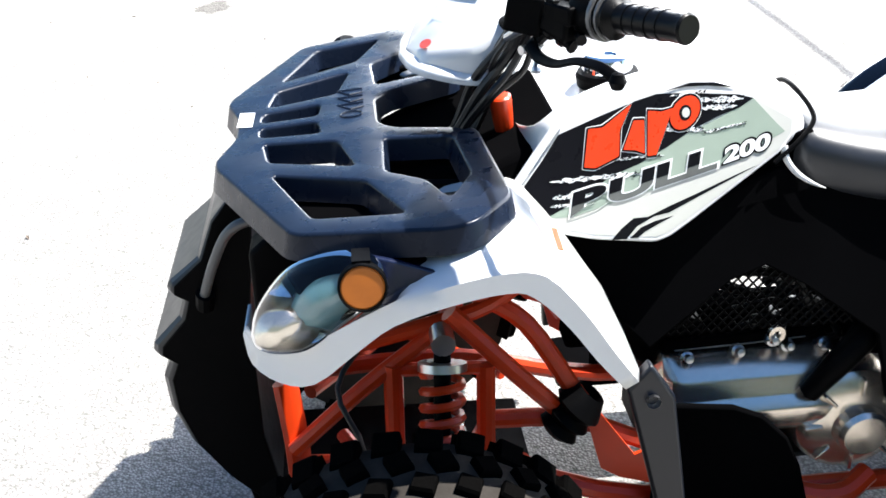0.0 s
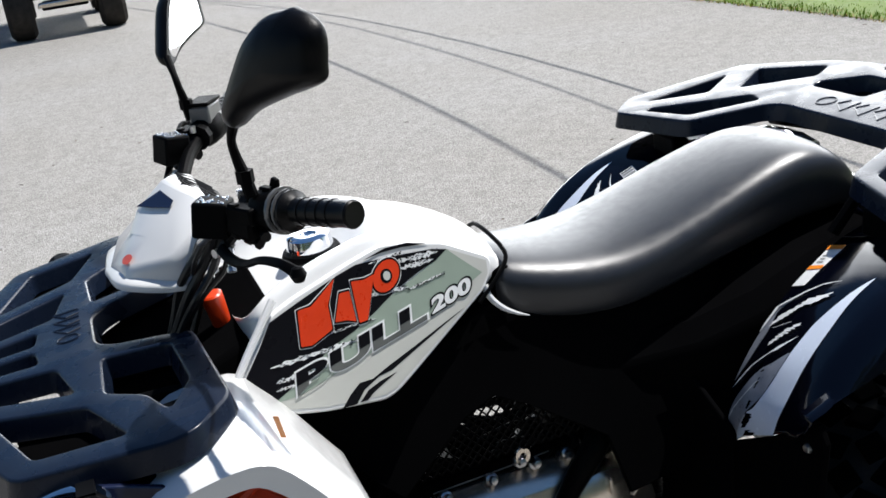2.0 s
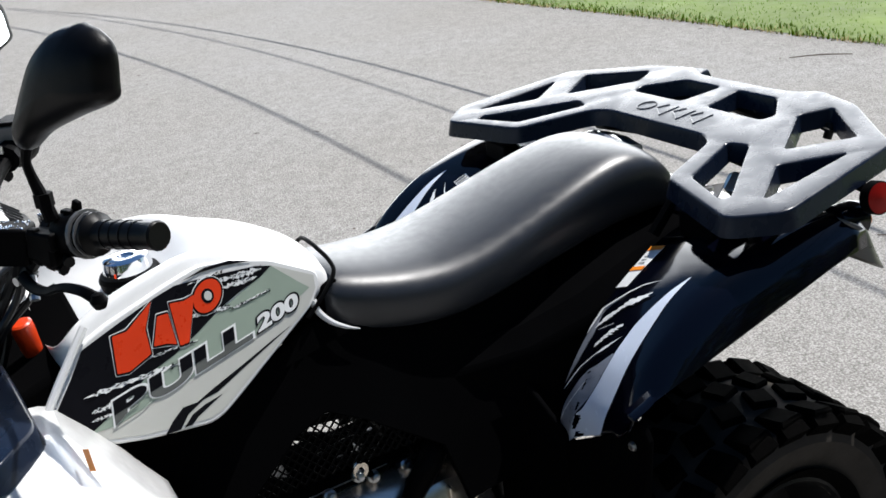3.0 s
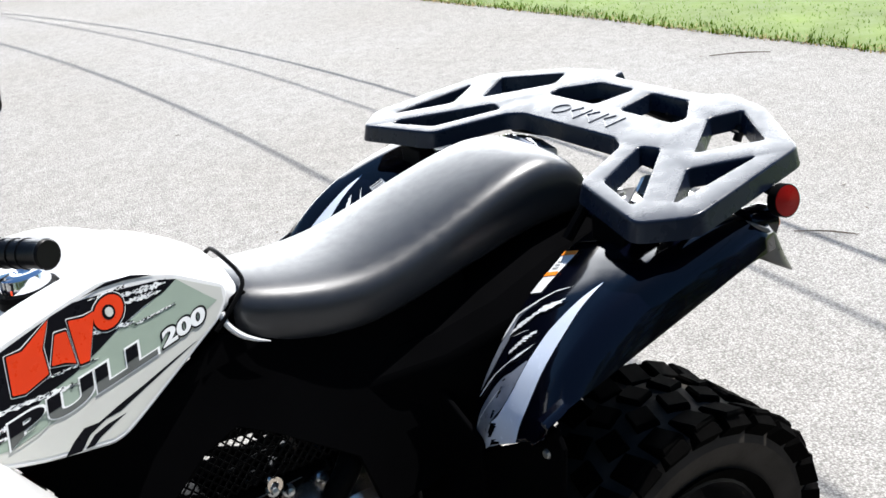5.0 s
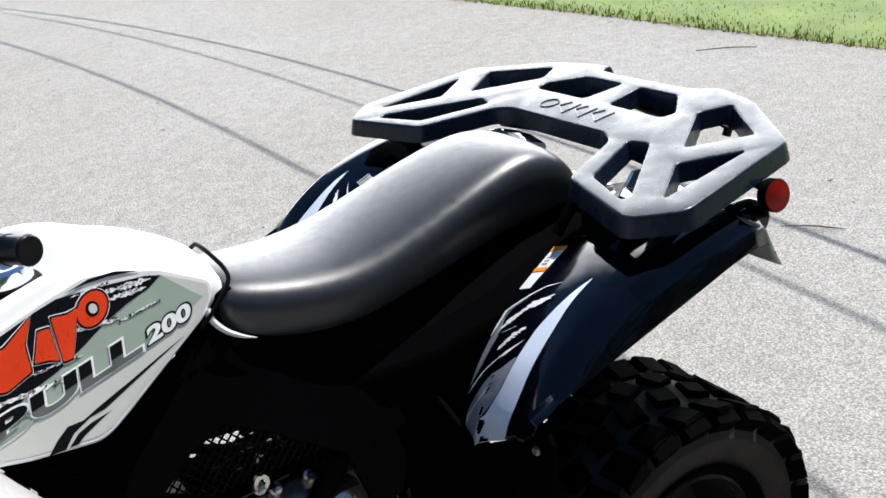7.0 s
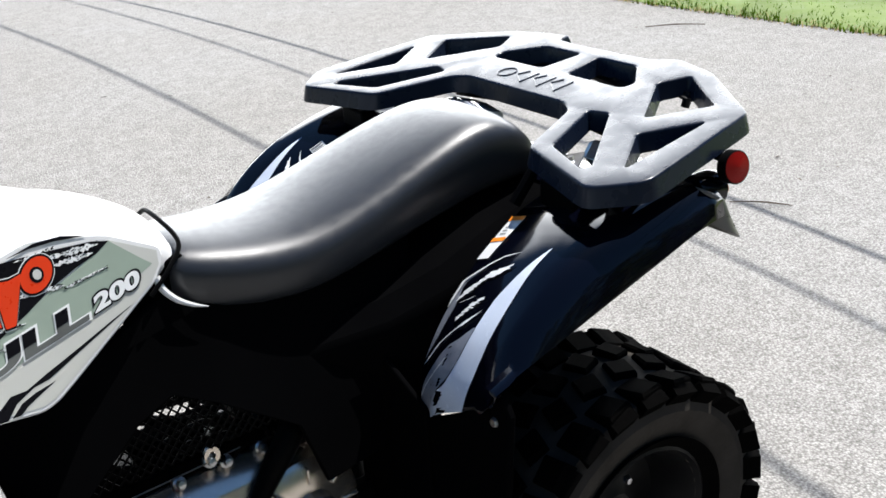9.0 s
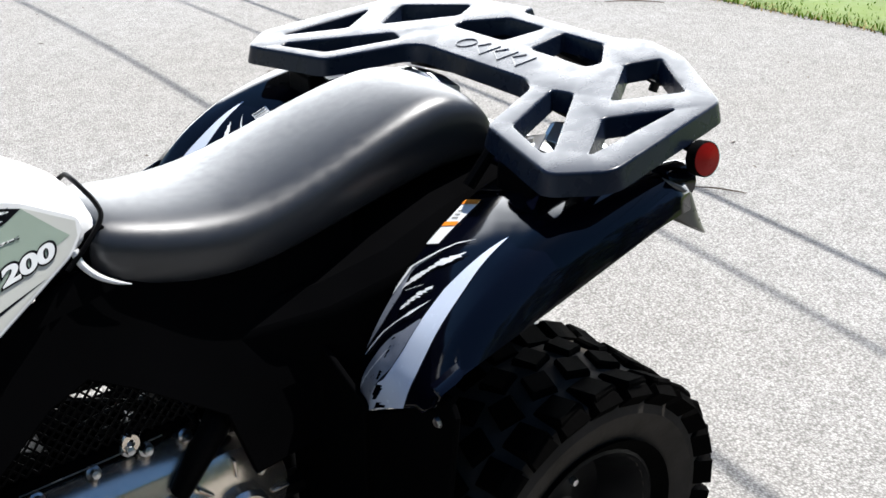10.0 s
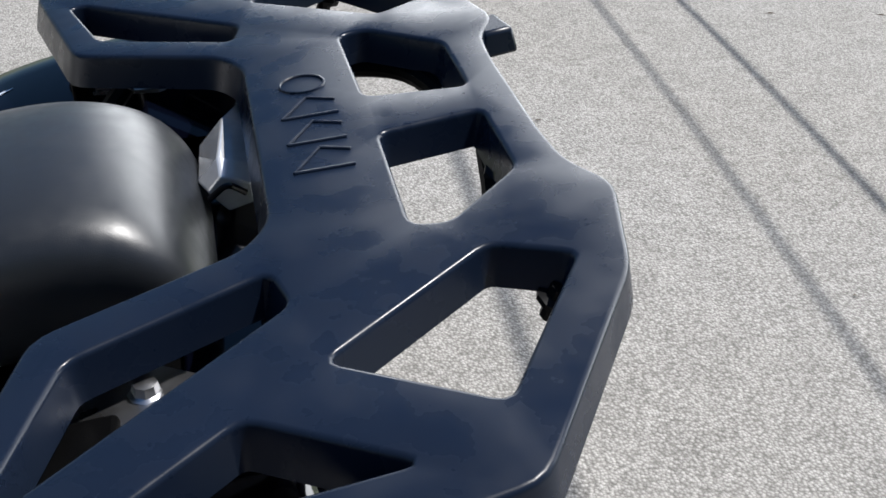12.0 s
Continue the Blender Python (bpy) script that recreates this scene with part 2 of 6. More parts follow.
def smooth_path(pts, n=6):
    """Points along a smooth line through pts."""
    p = [Vector(q) for q in pts]
    if len(p) < 3:
        return p
    p = [2 * p[0] - p[1]] + p + [2 * p[-1] - p[-2]]
    out = []
    for a, b, c, d in zip(p, p[1:], p[2:], p[3:]):
        for k in range(n):
            t = k / n
            out.append(0.5 * (2 * b + (c - a) * t + (2 * a - 5 * b + 4 * c - d) * t * t + (3 * b - a - 3 * c + d) * t ** 3))
    return out + [p[-2]]


def tube(pts, r, sides=10, n=6, flat=1.0, bm=None):
    """A round bar along a smooth line; r is one radius or one for each given point."""
    path = smooth_path(pts, n)
    m = len(path)
    radii = [r] * m if isinstance(r, (int, float)) else [float(np.interp(i / (m - 1), np.linspace(0, 1, len(r)), r)) for i in range(m)]
    bm = bm or bmesh.new()
    up, vs = None, []
    for i, p in enumerate(path):
        d = (path[min(i + 1, m - 1)] - path[max(i - 1, 0)]).normalized()
        if up is None:
            up = d.orthogonal().normalized()
        up = (up - d * up.dot(d)).normalized()
        side = d.cross(up)
        vs.append([bm.verts.new(p + radii[i] * (math.cos(a) * up + flat * math.sin(a) * side)) for a in (2 * math.pi * k / sides for k in range(sides))])
    for a, b in zip(vs, vs[1:]):
        for i in range(sides):
            bm.faces.new((a[i], a[(i + 1) % sides], b[(i + 1) % sides], b[i]))
    bm.faces.new(vs[0][::-1])
    bm.faces.new(vs[-1])
    return bm


def lathe(profile, m, sides=32):
    """Turns (radius, height) points round z and lays the result by m."""
    rings = [[m @ Vector((max(r, 1e-4) * math.cos(a), max(r, 1e-4) * math.sin(a), h)) for a in (2 * math.pi * k / sides for k in range(sides))] for r, h in profile]
    r0, r1 = profile[0][0], profile[-1][0]
    if r0 > 0.002 and r1 > 0.002 and len(profile) > 3:
        return closed_ring(rings)
    bm = loft(rings, cap=False)
    bm.verts.ensure_lookup_table()
    n = sides
    if r0 <= 0.002 or r1 > 0.002 and len(profile) <= 3:
        bm.faces.new(bm.verts[:n][::-1])
    if r1 <= 0.002 or r0 > 0.002 and len(profile) <= 3:
        bm.faces.new(bm.verts[-n:])
    return bm


def closed_ring(rings):
    """A skin through rings that returns to the first one."""
    bm = bmesh.new()
    vs = [[bm.verts.new(p) for p in ring] for ring in rings]
    n = len(vs[0])
    for a, b in zip(vs, vs[1:] + vs[:1]):
        for i in range(n):
            bm.faces.new((a[i], a[(i + 1) % n], b[(i + 1) % n], b[i]))
    return bm


def box(m, sx, sy, sz, taper=1.0):
    rings = [[m @ Vector((a * sx / 2 * k, b * sy / 2 * k, h)) for a, b in ((-1, -1), (1, -1), (1, 1), (-1, 1))] for h, k in ((-sz / 2, 1), (sz / 2, taper))]
    return loft(rings)


def mirrored(pts):
    return [(x, -y) for x, y in pts]


# ---- ground ----
def ground_sheet():
    bm = bmesh.new()
    s = 1500
    bmesh.ops.create_grid(bm, x_segments=2, y_segments=2, size=s)
    return tagged(part("ground", bm, M_ASPHALT, smooth=0), "light grey sunlit asphalt yard with fine aggregate", "asphalt", kind="structure")


ground_sheet()

# ---- the quad bike ----
atv = new("quad_bike")
tagged(atv, "white and black quad bike with red suspension parked on asphalt", "quad bike")

# front and rear carriers
front_z = lambda x: 0.826 + 0.09 * x
rear_z = lambda x: 0.836 + 0.115 * (x - 1.01)
FR_HALF = [(-0.278, -0.036), (-0.300, -0.108), (-0.297, -0.135), (-0.193, -0.362), (-0.02, -0.402), (0.012, -0.395), (0.062, -0.338), (0.048, -0.118), (-0.06, -0.075), (-0.080, -0.05)]
FR_HOLES = [[(-0.221, -0.185), (-0.105, -0.240), (-0.062, -0.347), (-0.168, -0.328)], [(-0.237, -0.073), (-0.138, -0.095), (-0.116, -0.190), (-0.227, -0.140)],
            [(-0.247, -0.003), (-0.165, 0.006), (-0.160, -0.045), (-0.243, -0.032)], [(-0.076, -0.112), (0.013, -0.135), (0.022, -0.260), (-0.009, -0.322), (-0.032, -0.262), (-0.079, -0.220)]]
outline = FR_HALF + mirrored(FR_HALF)[::-1]
holes = FR_HOLES[:2] + FR_HOLES[3:] + [mirrored(h) for h in FR_HOLES[:2] + FR_HOLES[3:]] + [[(-0.245, -0.012), (-0.165, -0.012), (-0.160, -0.058), (-0.243, -0.046)], [(-0.245, 0.012), (-0.165, 0.012), (-0.160, 0.058), (-0.243, 0.046)]]
front_rack = part("front_rack", plate(outline, holes, lambda x, y, dn: (x, y, front_z(x) - dn), 0.031, 0.006), M_RACK, atv, "black moulded plastic front luggage rack", smooth=35)
RR_HALF = [(1.441, -0.075), (1.445, -0.125), (1.468, -0.168), (1.442, -0.268), (1.335, -0.430), (1.085, -0.470), (1.063, -0.462), (1.011, -0.412), (1.063, -0.225), (1.200, -0.168), (1.220, -0.135)]
RR_HOLES = [[(1.239, -0.303), (1.360, -0.216), (1.413, -0.244), (1.333, -0.366)], [(1.087, -0.412), (1.187, -0.339), (1.276, -0.398)],
            [(1.087, -0.256), (1.214, -0.202), (1.224, -0.240), (1.068, -0.363), (1.053, -0.360)], [(1.318, -0.036), (1.406, -0.024), (1.406, -0.122), (1.342, -0.180), (1.316, -0.174)]]
outline = RR_HALF + mirrored(RR_HALF)[::-1]
rear_rack = part("rear_rack", plate(outline, RR_HOLES + [mirrored(h) for h in RR_HOLES], lambda x, y, dn: (x, y, rear_z(x) - dn), 0.031, 0.006), M_RACK, atv, "black moulded plastic rear luggage rack with scuffed edges", smooth=35)


# wheels
def wheel(x, y, r, width, out):
    """A wheel about the y axis; out is the side of its outer face."""
    m = pose(x, y, r - 0.006, 90, 0, 0) if out < 0 else pose(x, y, r - 0.006, -90, 0, 0)
    w = width / 2
    hub = part("wheel", lathe([(0.02, -w * 0.2), (0.045, -w * 0.2), (0.06, 0.0), (0.11, -0.01), (0.122, w * 0.6), (0.14, w * 0.78), (0.143, w * 0.82), (0.138, w * 0.84), (0.118, w * 0.55), (0.1, 0.015), (0.055, 0.02), (0.03, 0.035), (0.0, 0.035)], m), M_RIM, atv, "black steel rim")
    part("tyre", lathe([(0.13, -w * 0.7), (0.15, -w * 0.85), (r * 0.80, -w), (r * 0.92, -w * 0.9), (r * 0.955, -w * 0.5), (r * 0.965, 0), (r * 0.955, w * 0.5), (r * 0.92, w * 0.9), (r * 0.80, w), (0.15, w * 0.85), (0.132, w * 0.76), (0.13, w * 0.7)], m, 48), M_TYRE, hub, "dusty black knobbly tyre")
    part("hub_cap", lathe([(0.0, 0.046), (0.014, 0.045), (0.022, 0.040), (0.024, 0.030), (0.024, 0.015)], m, 24), M_DULL, hub, "grey hub cap")
    for k in range(4):
        a = math.pi / 4 + k * math.pi / 2
        part("wheel_nut", lathe([(0.0, 0.030), (0.006, 0.029), (0.008, 0.024), (0.008, 0.010)], m @ pose(0.052 * math.cos(a), 0.052 * math.sin(a), 0), 6), M_STEEL, hub, "zinc wheel nut")
    part("bead_ring", lathe([(0.140, w * 0.80), (0.150, w * 0.86), (0.158, w * 0.93), (0.166, w * 0.965), (0.160, w * 0.80), (0.145, w * 0.74)], m, 48), M_LUG, hub, "dark bead ring of the tyre")
    hub["place"] = (x, y, r, width)
    return hub


for s in (-1, 1):
    wheel(1.052, s * 0.392, 0.266, 0.225, s)
    wheel(-0.075, s * 0.45, 0.272, 0.17, s)


# seat
def seat():
    rings = []
    for x, zc, w, zb in ((0.495, 0.798, 0.095, 0.69), (0.53, 0.800, 0.115, 0.685), (0.60, 0.786, 0.136, 0.672), (0.70, 0.778, 0.156, 0.664), (0.80, 0.796, 0.154, 0.682), (0.92, 0.832, 0.146, 0.705),
                         (1.01, 0.857, 0.137, 0.71), (1.06, 0.864, 0.133, 0.72), (1.10, 0.861, 0.131, 0.72), (1.135, 0.848, 0.130, 0.73), (1.168, 0.812, 0.128, 0.73), (1.184, 0.745, 0.116, 0.72)):
        drop = min(1.0, (zc - zb) / 0.13)
        square = min(1.0, max(0.0, (x - 0.70) / 0.22))      # rounded at the dip, squarer over the raised rear
        half = [(0, zc)] + [(w * (a + (c - a) * square), zc - drop * (b + (d - b) * square)) for a, b, c, d in ((0.38, 0.004, 0.45, 0.002), (0.73, 0.015, 0.80, 0.010), (0.90, 0.033, 0.935, 0.028), (0.965, 0.058, 0.97, 0.058), (0.94, 0.10, 0.94, 0.10))] + [(w * 0.80, zb)]
        rings.append([(x, -y, z) for y, z in half[::-1]] + [(x, y, z) for y, z in half[1:]])
    return part("seat", loft(rings), M_SEAT, atv, "black vinyl saddle with a raised rear", subdiv=2)


seat()


# side panel plane: origin, along, up, outwards
PO, PU, PV, PN = Vector((0.153, -0.224, 0.739)), Vector((0.9465, 0.3227, 0.0082)), Vector((-0.0821, 0.2163, 0.9729)), Vector((0.3122, -0.9214, 0.2312))
on_panel = lambda u, v, h=0.0: PO + PU * u + PV * v + PN * h
panel_y = lambda x, z: 0.224 - 0.3388 * (x - 0.153) - 0.2509 * (z - 0.739)


# fuel tank with white cover
def tank():
    rings = []
    for x, zc, zs, zl in ((0.105, 0.795, 0.835, 0.74), (0.14, 0.815, 0.868, 0.72), (0.20, 0.838, 0.886, 0.70), (0.275, 0.846, 0.896, 0.685), (0.305, 0.872, 0.898, 0.68), (0.35, 0.900, 0.888, 0.69), (0.42, 0.885, 0.858, 0.715), (0.48, 0.852, 0.822, 0.745), (0.515, 0.825, 0.80, 0.765), (0.53, 0.795, 0.785, 0.77)):
        ys, yl = panel_y(x, zs) - 0.012, panel_y(x, zl) - 0.012
        half = [(0, zc), (ys * 0.60, zc * 0.9 + zs * 0.1), (ys * 0.78, zc * 0.35 + zs * 0.65), (ys * 0.90, zs + 0.006), (ys, zs), (ys + 0.008, zs - 0.02), ((ys + yl) / 2 + 0.002, (zs + zl) / 2), (yl, zl + 0.012), (yl - 0.03, zl)]
        rings.append([(x, -y, z) for y, z in half[::-1]] + [(x, y, z) for y, z in half[1:]])
    return part("fuel_tank", loft(rings), M_WHITE, atv, "white glossy tank cover", subdiv=2)


tank_cover = tank()


def slab(pts, h0, h1, place=on_panel, r=0.0):
    """A thin flat shape on the side panel between two heights."""
    q = rounded(pts, r, 2) if r else pts
    area = sum(q[i - 1][0] * q[i][1] - q[i][0] * q[i - 1][1] for i in range(len(q)))
    q = q if area > 0 else q[::-1]
    bm = bmesh.new()
    vs = [[bm.verts.new(place(u, v, h)) for u, v in q] for h in (h0, h1)]
    bm.faces.new(vs[0][::-1])
    bm.faces.new(vs[1])
    for i in range(len(q)):
        bm.faces.new((vs[0][i - 1], vs[0][i], vs[1][i], vs[1][i - 1]))
    return bm


PANEL = [(-0.078, 0.045), (-0.045, 0.004), (-0.012, -0.020), (0.038, -0.038), (0.13, -0.062), (0.153, -0.059), (0.186, -0.046), (0.259, -0.015), (0.348, 0.023), (0.372, 0.045), (0.375, 0.068), (0.301, 0.115), (0.238, 0.138), (0.19, 0.149), (0.138, 0.143), (0.039, 0.127), (-0.003, 0.116), (-0.03, 0.084)]
side_panel = part("side_panel", slab(PANEL, -0.014, 0.0, r=0.01), M_WHITE, atv, "white side panel with orange, black and silver graphics", bevel=0.003)
part("side_panel", slab(PANEL, -0.014, 0.0, lambda u, v, h: Vector((1, -1, 1)) * on_panel(u, v, h), r=0.01), M_WHITE, atv, bevel=0.003)

# graphics of the side panel, laid on in thin films

def decal(pts, material, parent=None, level=1, name="decal", place=on_panel, r=0.0):
    base = 0.0004 * level
    return part(name, slab(pts, base - 0.0003, base + 0.0003, place, r), material, parent or side_panel, smooth=0)


decal([(-0.045, 0.008), (-0.010, -0.013), (0.038, -0.031), (0.13, -0.054), (0.150, -0.052), (0.182, -0.040), (0.255, -0.010), (0.342, 0.027), (0.362, 0.045), (0.366, 0.064), (0.300, 0.106), (0.250, 0.085), (0.102, 0.049)], M_SILVER, level=1)
decal([(0.300, 0.105), (0.336, 0.066), (0.352, 0.050), (0.300, 0.036), (0.235, 0.022), (0.144, 0.012), (0.065, 0.006), (0.006, 0.000), (-0.04, 0.007), (0.033, 0.040), (0.111, 0.054), (0.195, 0.077), (0.250, 0.090)], M_DARKGREEN, level=2)
decal([(-0.005, 0.109), (0.052, 0.121), (0.111, 0.132), (0.145, 0.136), (0.175, 0.132), (0.222, 0.124), (0.275, 0.114), (0.300, 0.105), (0.276, 0.096), (0.239, 0.090), (0.195, 0.079), (0.156, 0.064), (0.111, 0.050), (0.066, 0.042), (0.020, 0.022), (-0.042, 0.004), (-0.074, 0.040), (-0.030, 0.082)], M_DECAL_BLACK, level=3)
decal([(0.158, 0.1375), (0.198, 0.142), (0.237, 0.137), (0.271, 0.124), (0.225, 0.134), (0.190, 0.138)], M_DECAL_BLACK, level=3)
decal([(0.060, -0.043), (0.076, -0.031), (0.096, -0.021), (0.118, -0.024), (0.150, -0.017), (0.200, -0.008), (0.255, 0.003), (0.300, 0.011), (0.250, -0.001), (0.200, -0.013), (0.152, -0.025), (0.128, -0.025), (0.100, -0.033), (0.082, -0.047)], M_DECAL_BLACK, level=2)
decal([(0.088, -0.047), (0.106, -0.036), (0.128, -0.032), (0.158, -0.031), (0.134, -0.037), (0.112, -0.043), (0.100, -0.049)], M_DECAL_BLACK, level=2)
# torn white streaks
rng = random.Random(4)
for u0, v0, u1, v1, w in ((-0.024, 0.052, 0.118, 0.036, 0.0045), (-0.022, 0.030, 0.012, 0.028, 0.004), (-0.026, 0.020, 0.006, 0.016, 0.003), (0.085, 0.062, 0.150, 0.054, 0.0016), (0.206, 0.118, 0.284, 0.107, 0.0055), (0.212, 0.106, 0.272, 0.099, 0.0045), (0.150, 0.088, 0.218, 0.076, 0.004), (0.215, 0.072, 0.285, 0.074, 0.0022), (0.165, 0.130, 0.225, 0.127, 0.0018), (0.060, 0.064, 0.100, 0.058, 0.002)):
    n = 26
    top, low = [], []
    for i in range(n + 1):
        f = i / n
        wide = w * min(1, 5 * f + 0.15, 4 * (1 - f) + 0.1)
        u, v = u0 + (u1 - u0) * f, v0 + (v1 - v0) * f
        top.append((u + rng.uniform(-0.001, 0.001), v + wide * rng.uniform(0.25, 1.0)))
        low.append((u + rng.uniform(-0.001, 0.001), v - wide * rng.uniform(0.25, 1.0)))
    decal(low + top[::-1], M_DECAL_WHITE, level=4, name="streak")
    for i in range(int(40 * (u1 - u0) / 0.08)):
        f = rng.random()
        u, v = u0 + (u1 - u0) * f, v0 + (v1 - v0) * f + rng.uniform(-0.9, 0.9) * w
        a, b = rng.uniform(0.0006, 0.0026), rng.uniform(0.0004, 0.0010)
        decal([(u - a, v), (u - a * 0.2, v - b), (u + a, v - b * 0.3), (u + a * 0.5, v + b)], M_DECAL_BLACK, level=5, name="fleck")
# the maker's mark as plain slanted shapes
MARK = [[(0.038, 0.109), (0.059, 0.107), (0.105, 0.130), (0.084, 0.099), (0.080, 0.066), (0.044, 0.057), (0.027, 0.061)], [(0.087, 0.073), (0.106, 0.108), (0.122, 0.106), (0.119, 0.062), (0.106, 0.069)],
        [(0.129, 0.117), (0.150, 0.112), (0.168, 0.114), (0.137, 0.057), (0.123, 0.058)], [(0.1865 + 0.0235 * math.cos(a) + 0.006 * math.sin(a), 0.1045 + 0.0215 * math.sin(a)) for a in (math.tau * i / 18 for i in range(18))]]


def grown(pts, d):
    c = sum((Vector(p) for p in pts), Vector((0, 0))) / len(pts)
    return [tuple(Vector(p) + (Vector(p) - c).normalized() * d) for p in pts]


for shape in MARK:
    decal(grown(shape, 0.0042), M_DECAL_WHITE, level=5, name="mark_outline", r=0.002)
    decal(grown(shape, 0.0030), M_DECAL_BLACK, level=6, name="mark_shadow", r=0.002)
    decal(shape, M_DECAL_RED, level=7, name="mark", r=0.002)
decal([(0.1865 + 0.010 * math.cos(a), 0.1045 + 0.0105 * math.sin(a)) for a in (math.tau * i / 12 for i in range(12))], M_DECAL_BLACK, level=8, name="mark_hole")
decal([(0.187 + 0.0062 * math.cos(a), 0.1045 + 0.0068 * math.sin(a)) for a in (math.tau * i / 10 for i in range(10))], M_SILVER, level=9, name="mark_eye")


def lettering(text, u0, v0, u1, v1, height, material, level, fat=0.0, shear=0.35, parent=None, name="letter", above=None):
    """Words in the built-in font, fitted between two points of the side panel's plane; each letter a part. above: keeps what lies over that height."""
    cu = bpy.data.curves.new(name, "FONT")
    cu.body, cu.shear, cu.offset, cu.fill_mode = text, 0.0, fat, "BOTH"
    cu.extrude = 0.001
    tmp = bpy.data.objects.new(name, cu)
    me = bpy.data.meshes.new_from_object(tmp)
    co = np.array([v.co for v in me.vertices])
    lo, hi = co.min(0), co.max(0)
    d = Vector((u1 - u0, v1 - v0))
    along, up = d.normalized(), Vector((-d.y, d.x)).normalized()
    for v in me.vertices:
        a = (v.co.x - lo[0]) / (hi[0] - lo[0]) * d.length
        b = (v.co.y - lo[1]) / (hi[1] - lo[1]) * height
        q = Vector((u0, v0)) + along * (a + b * shear) + up * b
        v.co = on_panel(q.x, q.y, 0.0004 * level + 0.0003 * (1 if v.co.z > 0 else -1))
    bpy.data.objects.remove(tmp)
    bm = bmesh.new()
    bm.from_mesh(me)
    bpy.data.meshes.remove(me)
    bmesh.ops.remove_doubles(bm, verts=bm.verts, dist=1e-6)
    if above is not None:
        bmesh.ops.bisect_plane(bm, geom=bm.verts[:] + bm.edges[:] + bm.faces[:], plane_co=on_panel(u0 + up.x * above, v0 + up.y * above), plane_no=PU * up.x + PV * up.y, clear_inner=True)
    left = set(bm.verts)
    while left:
        letter, edge = set(), [min(left, key=lambda v: v.co.x)]
        while edge:
            v = edge.pop()
            if v not in letter:
                letter.add(v)
                edge += [e.other_vert(v) for e in v.link_edges]
        left -= letter
        one = bmesh.new()
        made = {v: one.verts.new(v.co) for v in letter}
        for f in {f for v in letter for f in v.link_faces}:
            one.faces.new([made[v] for v in f.verts])
        part(name, one, material, parent or side_panel, smooth=0)
    bm.free()


lettering("BULL", -0.003, -0.002, 0.236, 0.019, 0.035, M_DECAL_WHITE, 5, fat=0.075)
lettering("BULL", 0.0, 0.0, 0.232, 0.020, 0.031, M_DECAL_GREY, 6, fat=0.045)
lettering("BULL", 0.0, 0.0, 0.232, 0.020, 0.031, M_DECAL_BLACK, 7, fat=0.045, above=0.014)
lettering("200", 0.240, 0.021, 0.325, 0.029, 0.027, M_DECAL_BLACK, 5, fat=0.085)
lettering("200", 0.243, 0.0235, 0.322, 0.0315, 0.022, M_DECAL_WHITE, 6, fat=0.040)

# filler cap, seat seal, panel beads
for s in (-1, 1):
    # added dark plate, hides the lit ground between tank and seat
    part("nose_filler", slab([(0.43, 0.70), (0.47, 0.665), (0.56, 0.665), (0.57, 0.74), (0.53, 0.785), (0.46, 0.775)], 0.0, 0.016, lambda u, v, h: Vector((u, s * (0.070 + h), v))), M_DARK, atv, "dark filler plate added under the seat nose", bevel=0.004)
cap_at = pose(0.247, -0.018, 0.858, 0, -3, 0)
cap = part("filler_cap", lathe([(0.0, 0.026), (0.010, 0.027), (0.014, 0.030), (0.028, 0.030), (0.032, 0.028), (0.034, 0.020), (0.036, 0.012), (0.035, 0.004), (0.030, -0.01)], cap_at, 30), M_CHROME, atv, "chrome fuel filler cap")
part("cap_gasket", lathe([(0.030, -0.012), (0.043, -0.012), (0.045, 0.002), (0.042, 0.008), (0.031, 0.009)], cap_at, 28), M_BLACK, cap)
half = [(0.468, -0.112, 0.748), (0.505, -0.100, 0.775), (0.530, -0.083, 0.795), (0.533, -0.062, 0.808), (0.528, -0.03, 0.820), (0.526, 0.0, 0.824)]
part("seat_seal", tube(half + [(x, -y, z) for x, y, z in half[-2::-1]], 0.0036, 8), M_BLACK, atv, "black rubber edge between tank and seat")
for s in (-1, 1):
    part("panel_bead", tube([(0.070, s * 0.246, 0.782), (0.098, s * 0.228, 0.815), (0.135, s * 0.206, 0.856), (0.150, s * 0.196, 0.872)], 0.0055, 8), M_WHITE, atv)
    part("seat_trim", tube([(0.484, s * 0.100, 0.768), (0.488, s * 0.106, 0.750), (0.502, s * 0.114, 0.732), (0.522, s * 0.121, 0.719), (0.542, s * 0.126, 0.711)], [0.006, 0.005, 0.0045, 0.003, 0.0008], 8), M_WHITE, atv, "curved white trim blade below the seat")

# handlebar, switches, levers, mirrors
BAR = [(0.075, 0.0, 0.945), (0.085, 0.08, 0.955), (0.115, 0.17, 0.990), (0.157, 0.245, 1.011), (0.181, 0.290, 1.016), (0.231, 0.384, 1.026)]
handlebar = part("handlebar", tube([(x, -y, z) for x, y, z in BAR[:0:-1]] + BAR, 0.011, 12), M_BLACK, atv, "black tubular handlebar")
M_GLASS_MIRROR = mat("mirror_glass", (0.9, 0.9, 0.9), 0.02, metal=1.0, vary=0.0)
HEAD = [(0.213, -0.382, 1.261), (0.222, -0.403, 1.253), (0.228, -0.419, 1.237), (0.224, -0.422, 1.205), (0.218, -0.418, 1.185), (0.189, -0.369, 1.167), (0.161, -0.322, 1.148), (0.141, -0.290, 1.127), (0.135, -0.277, 1.138), (0.143, -0.283, 1.159), (0.157, -0.299, 1.193), (0.174, -0.319, 1.229), (0.193, -0.348, 1.253)]


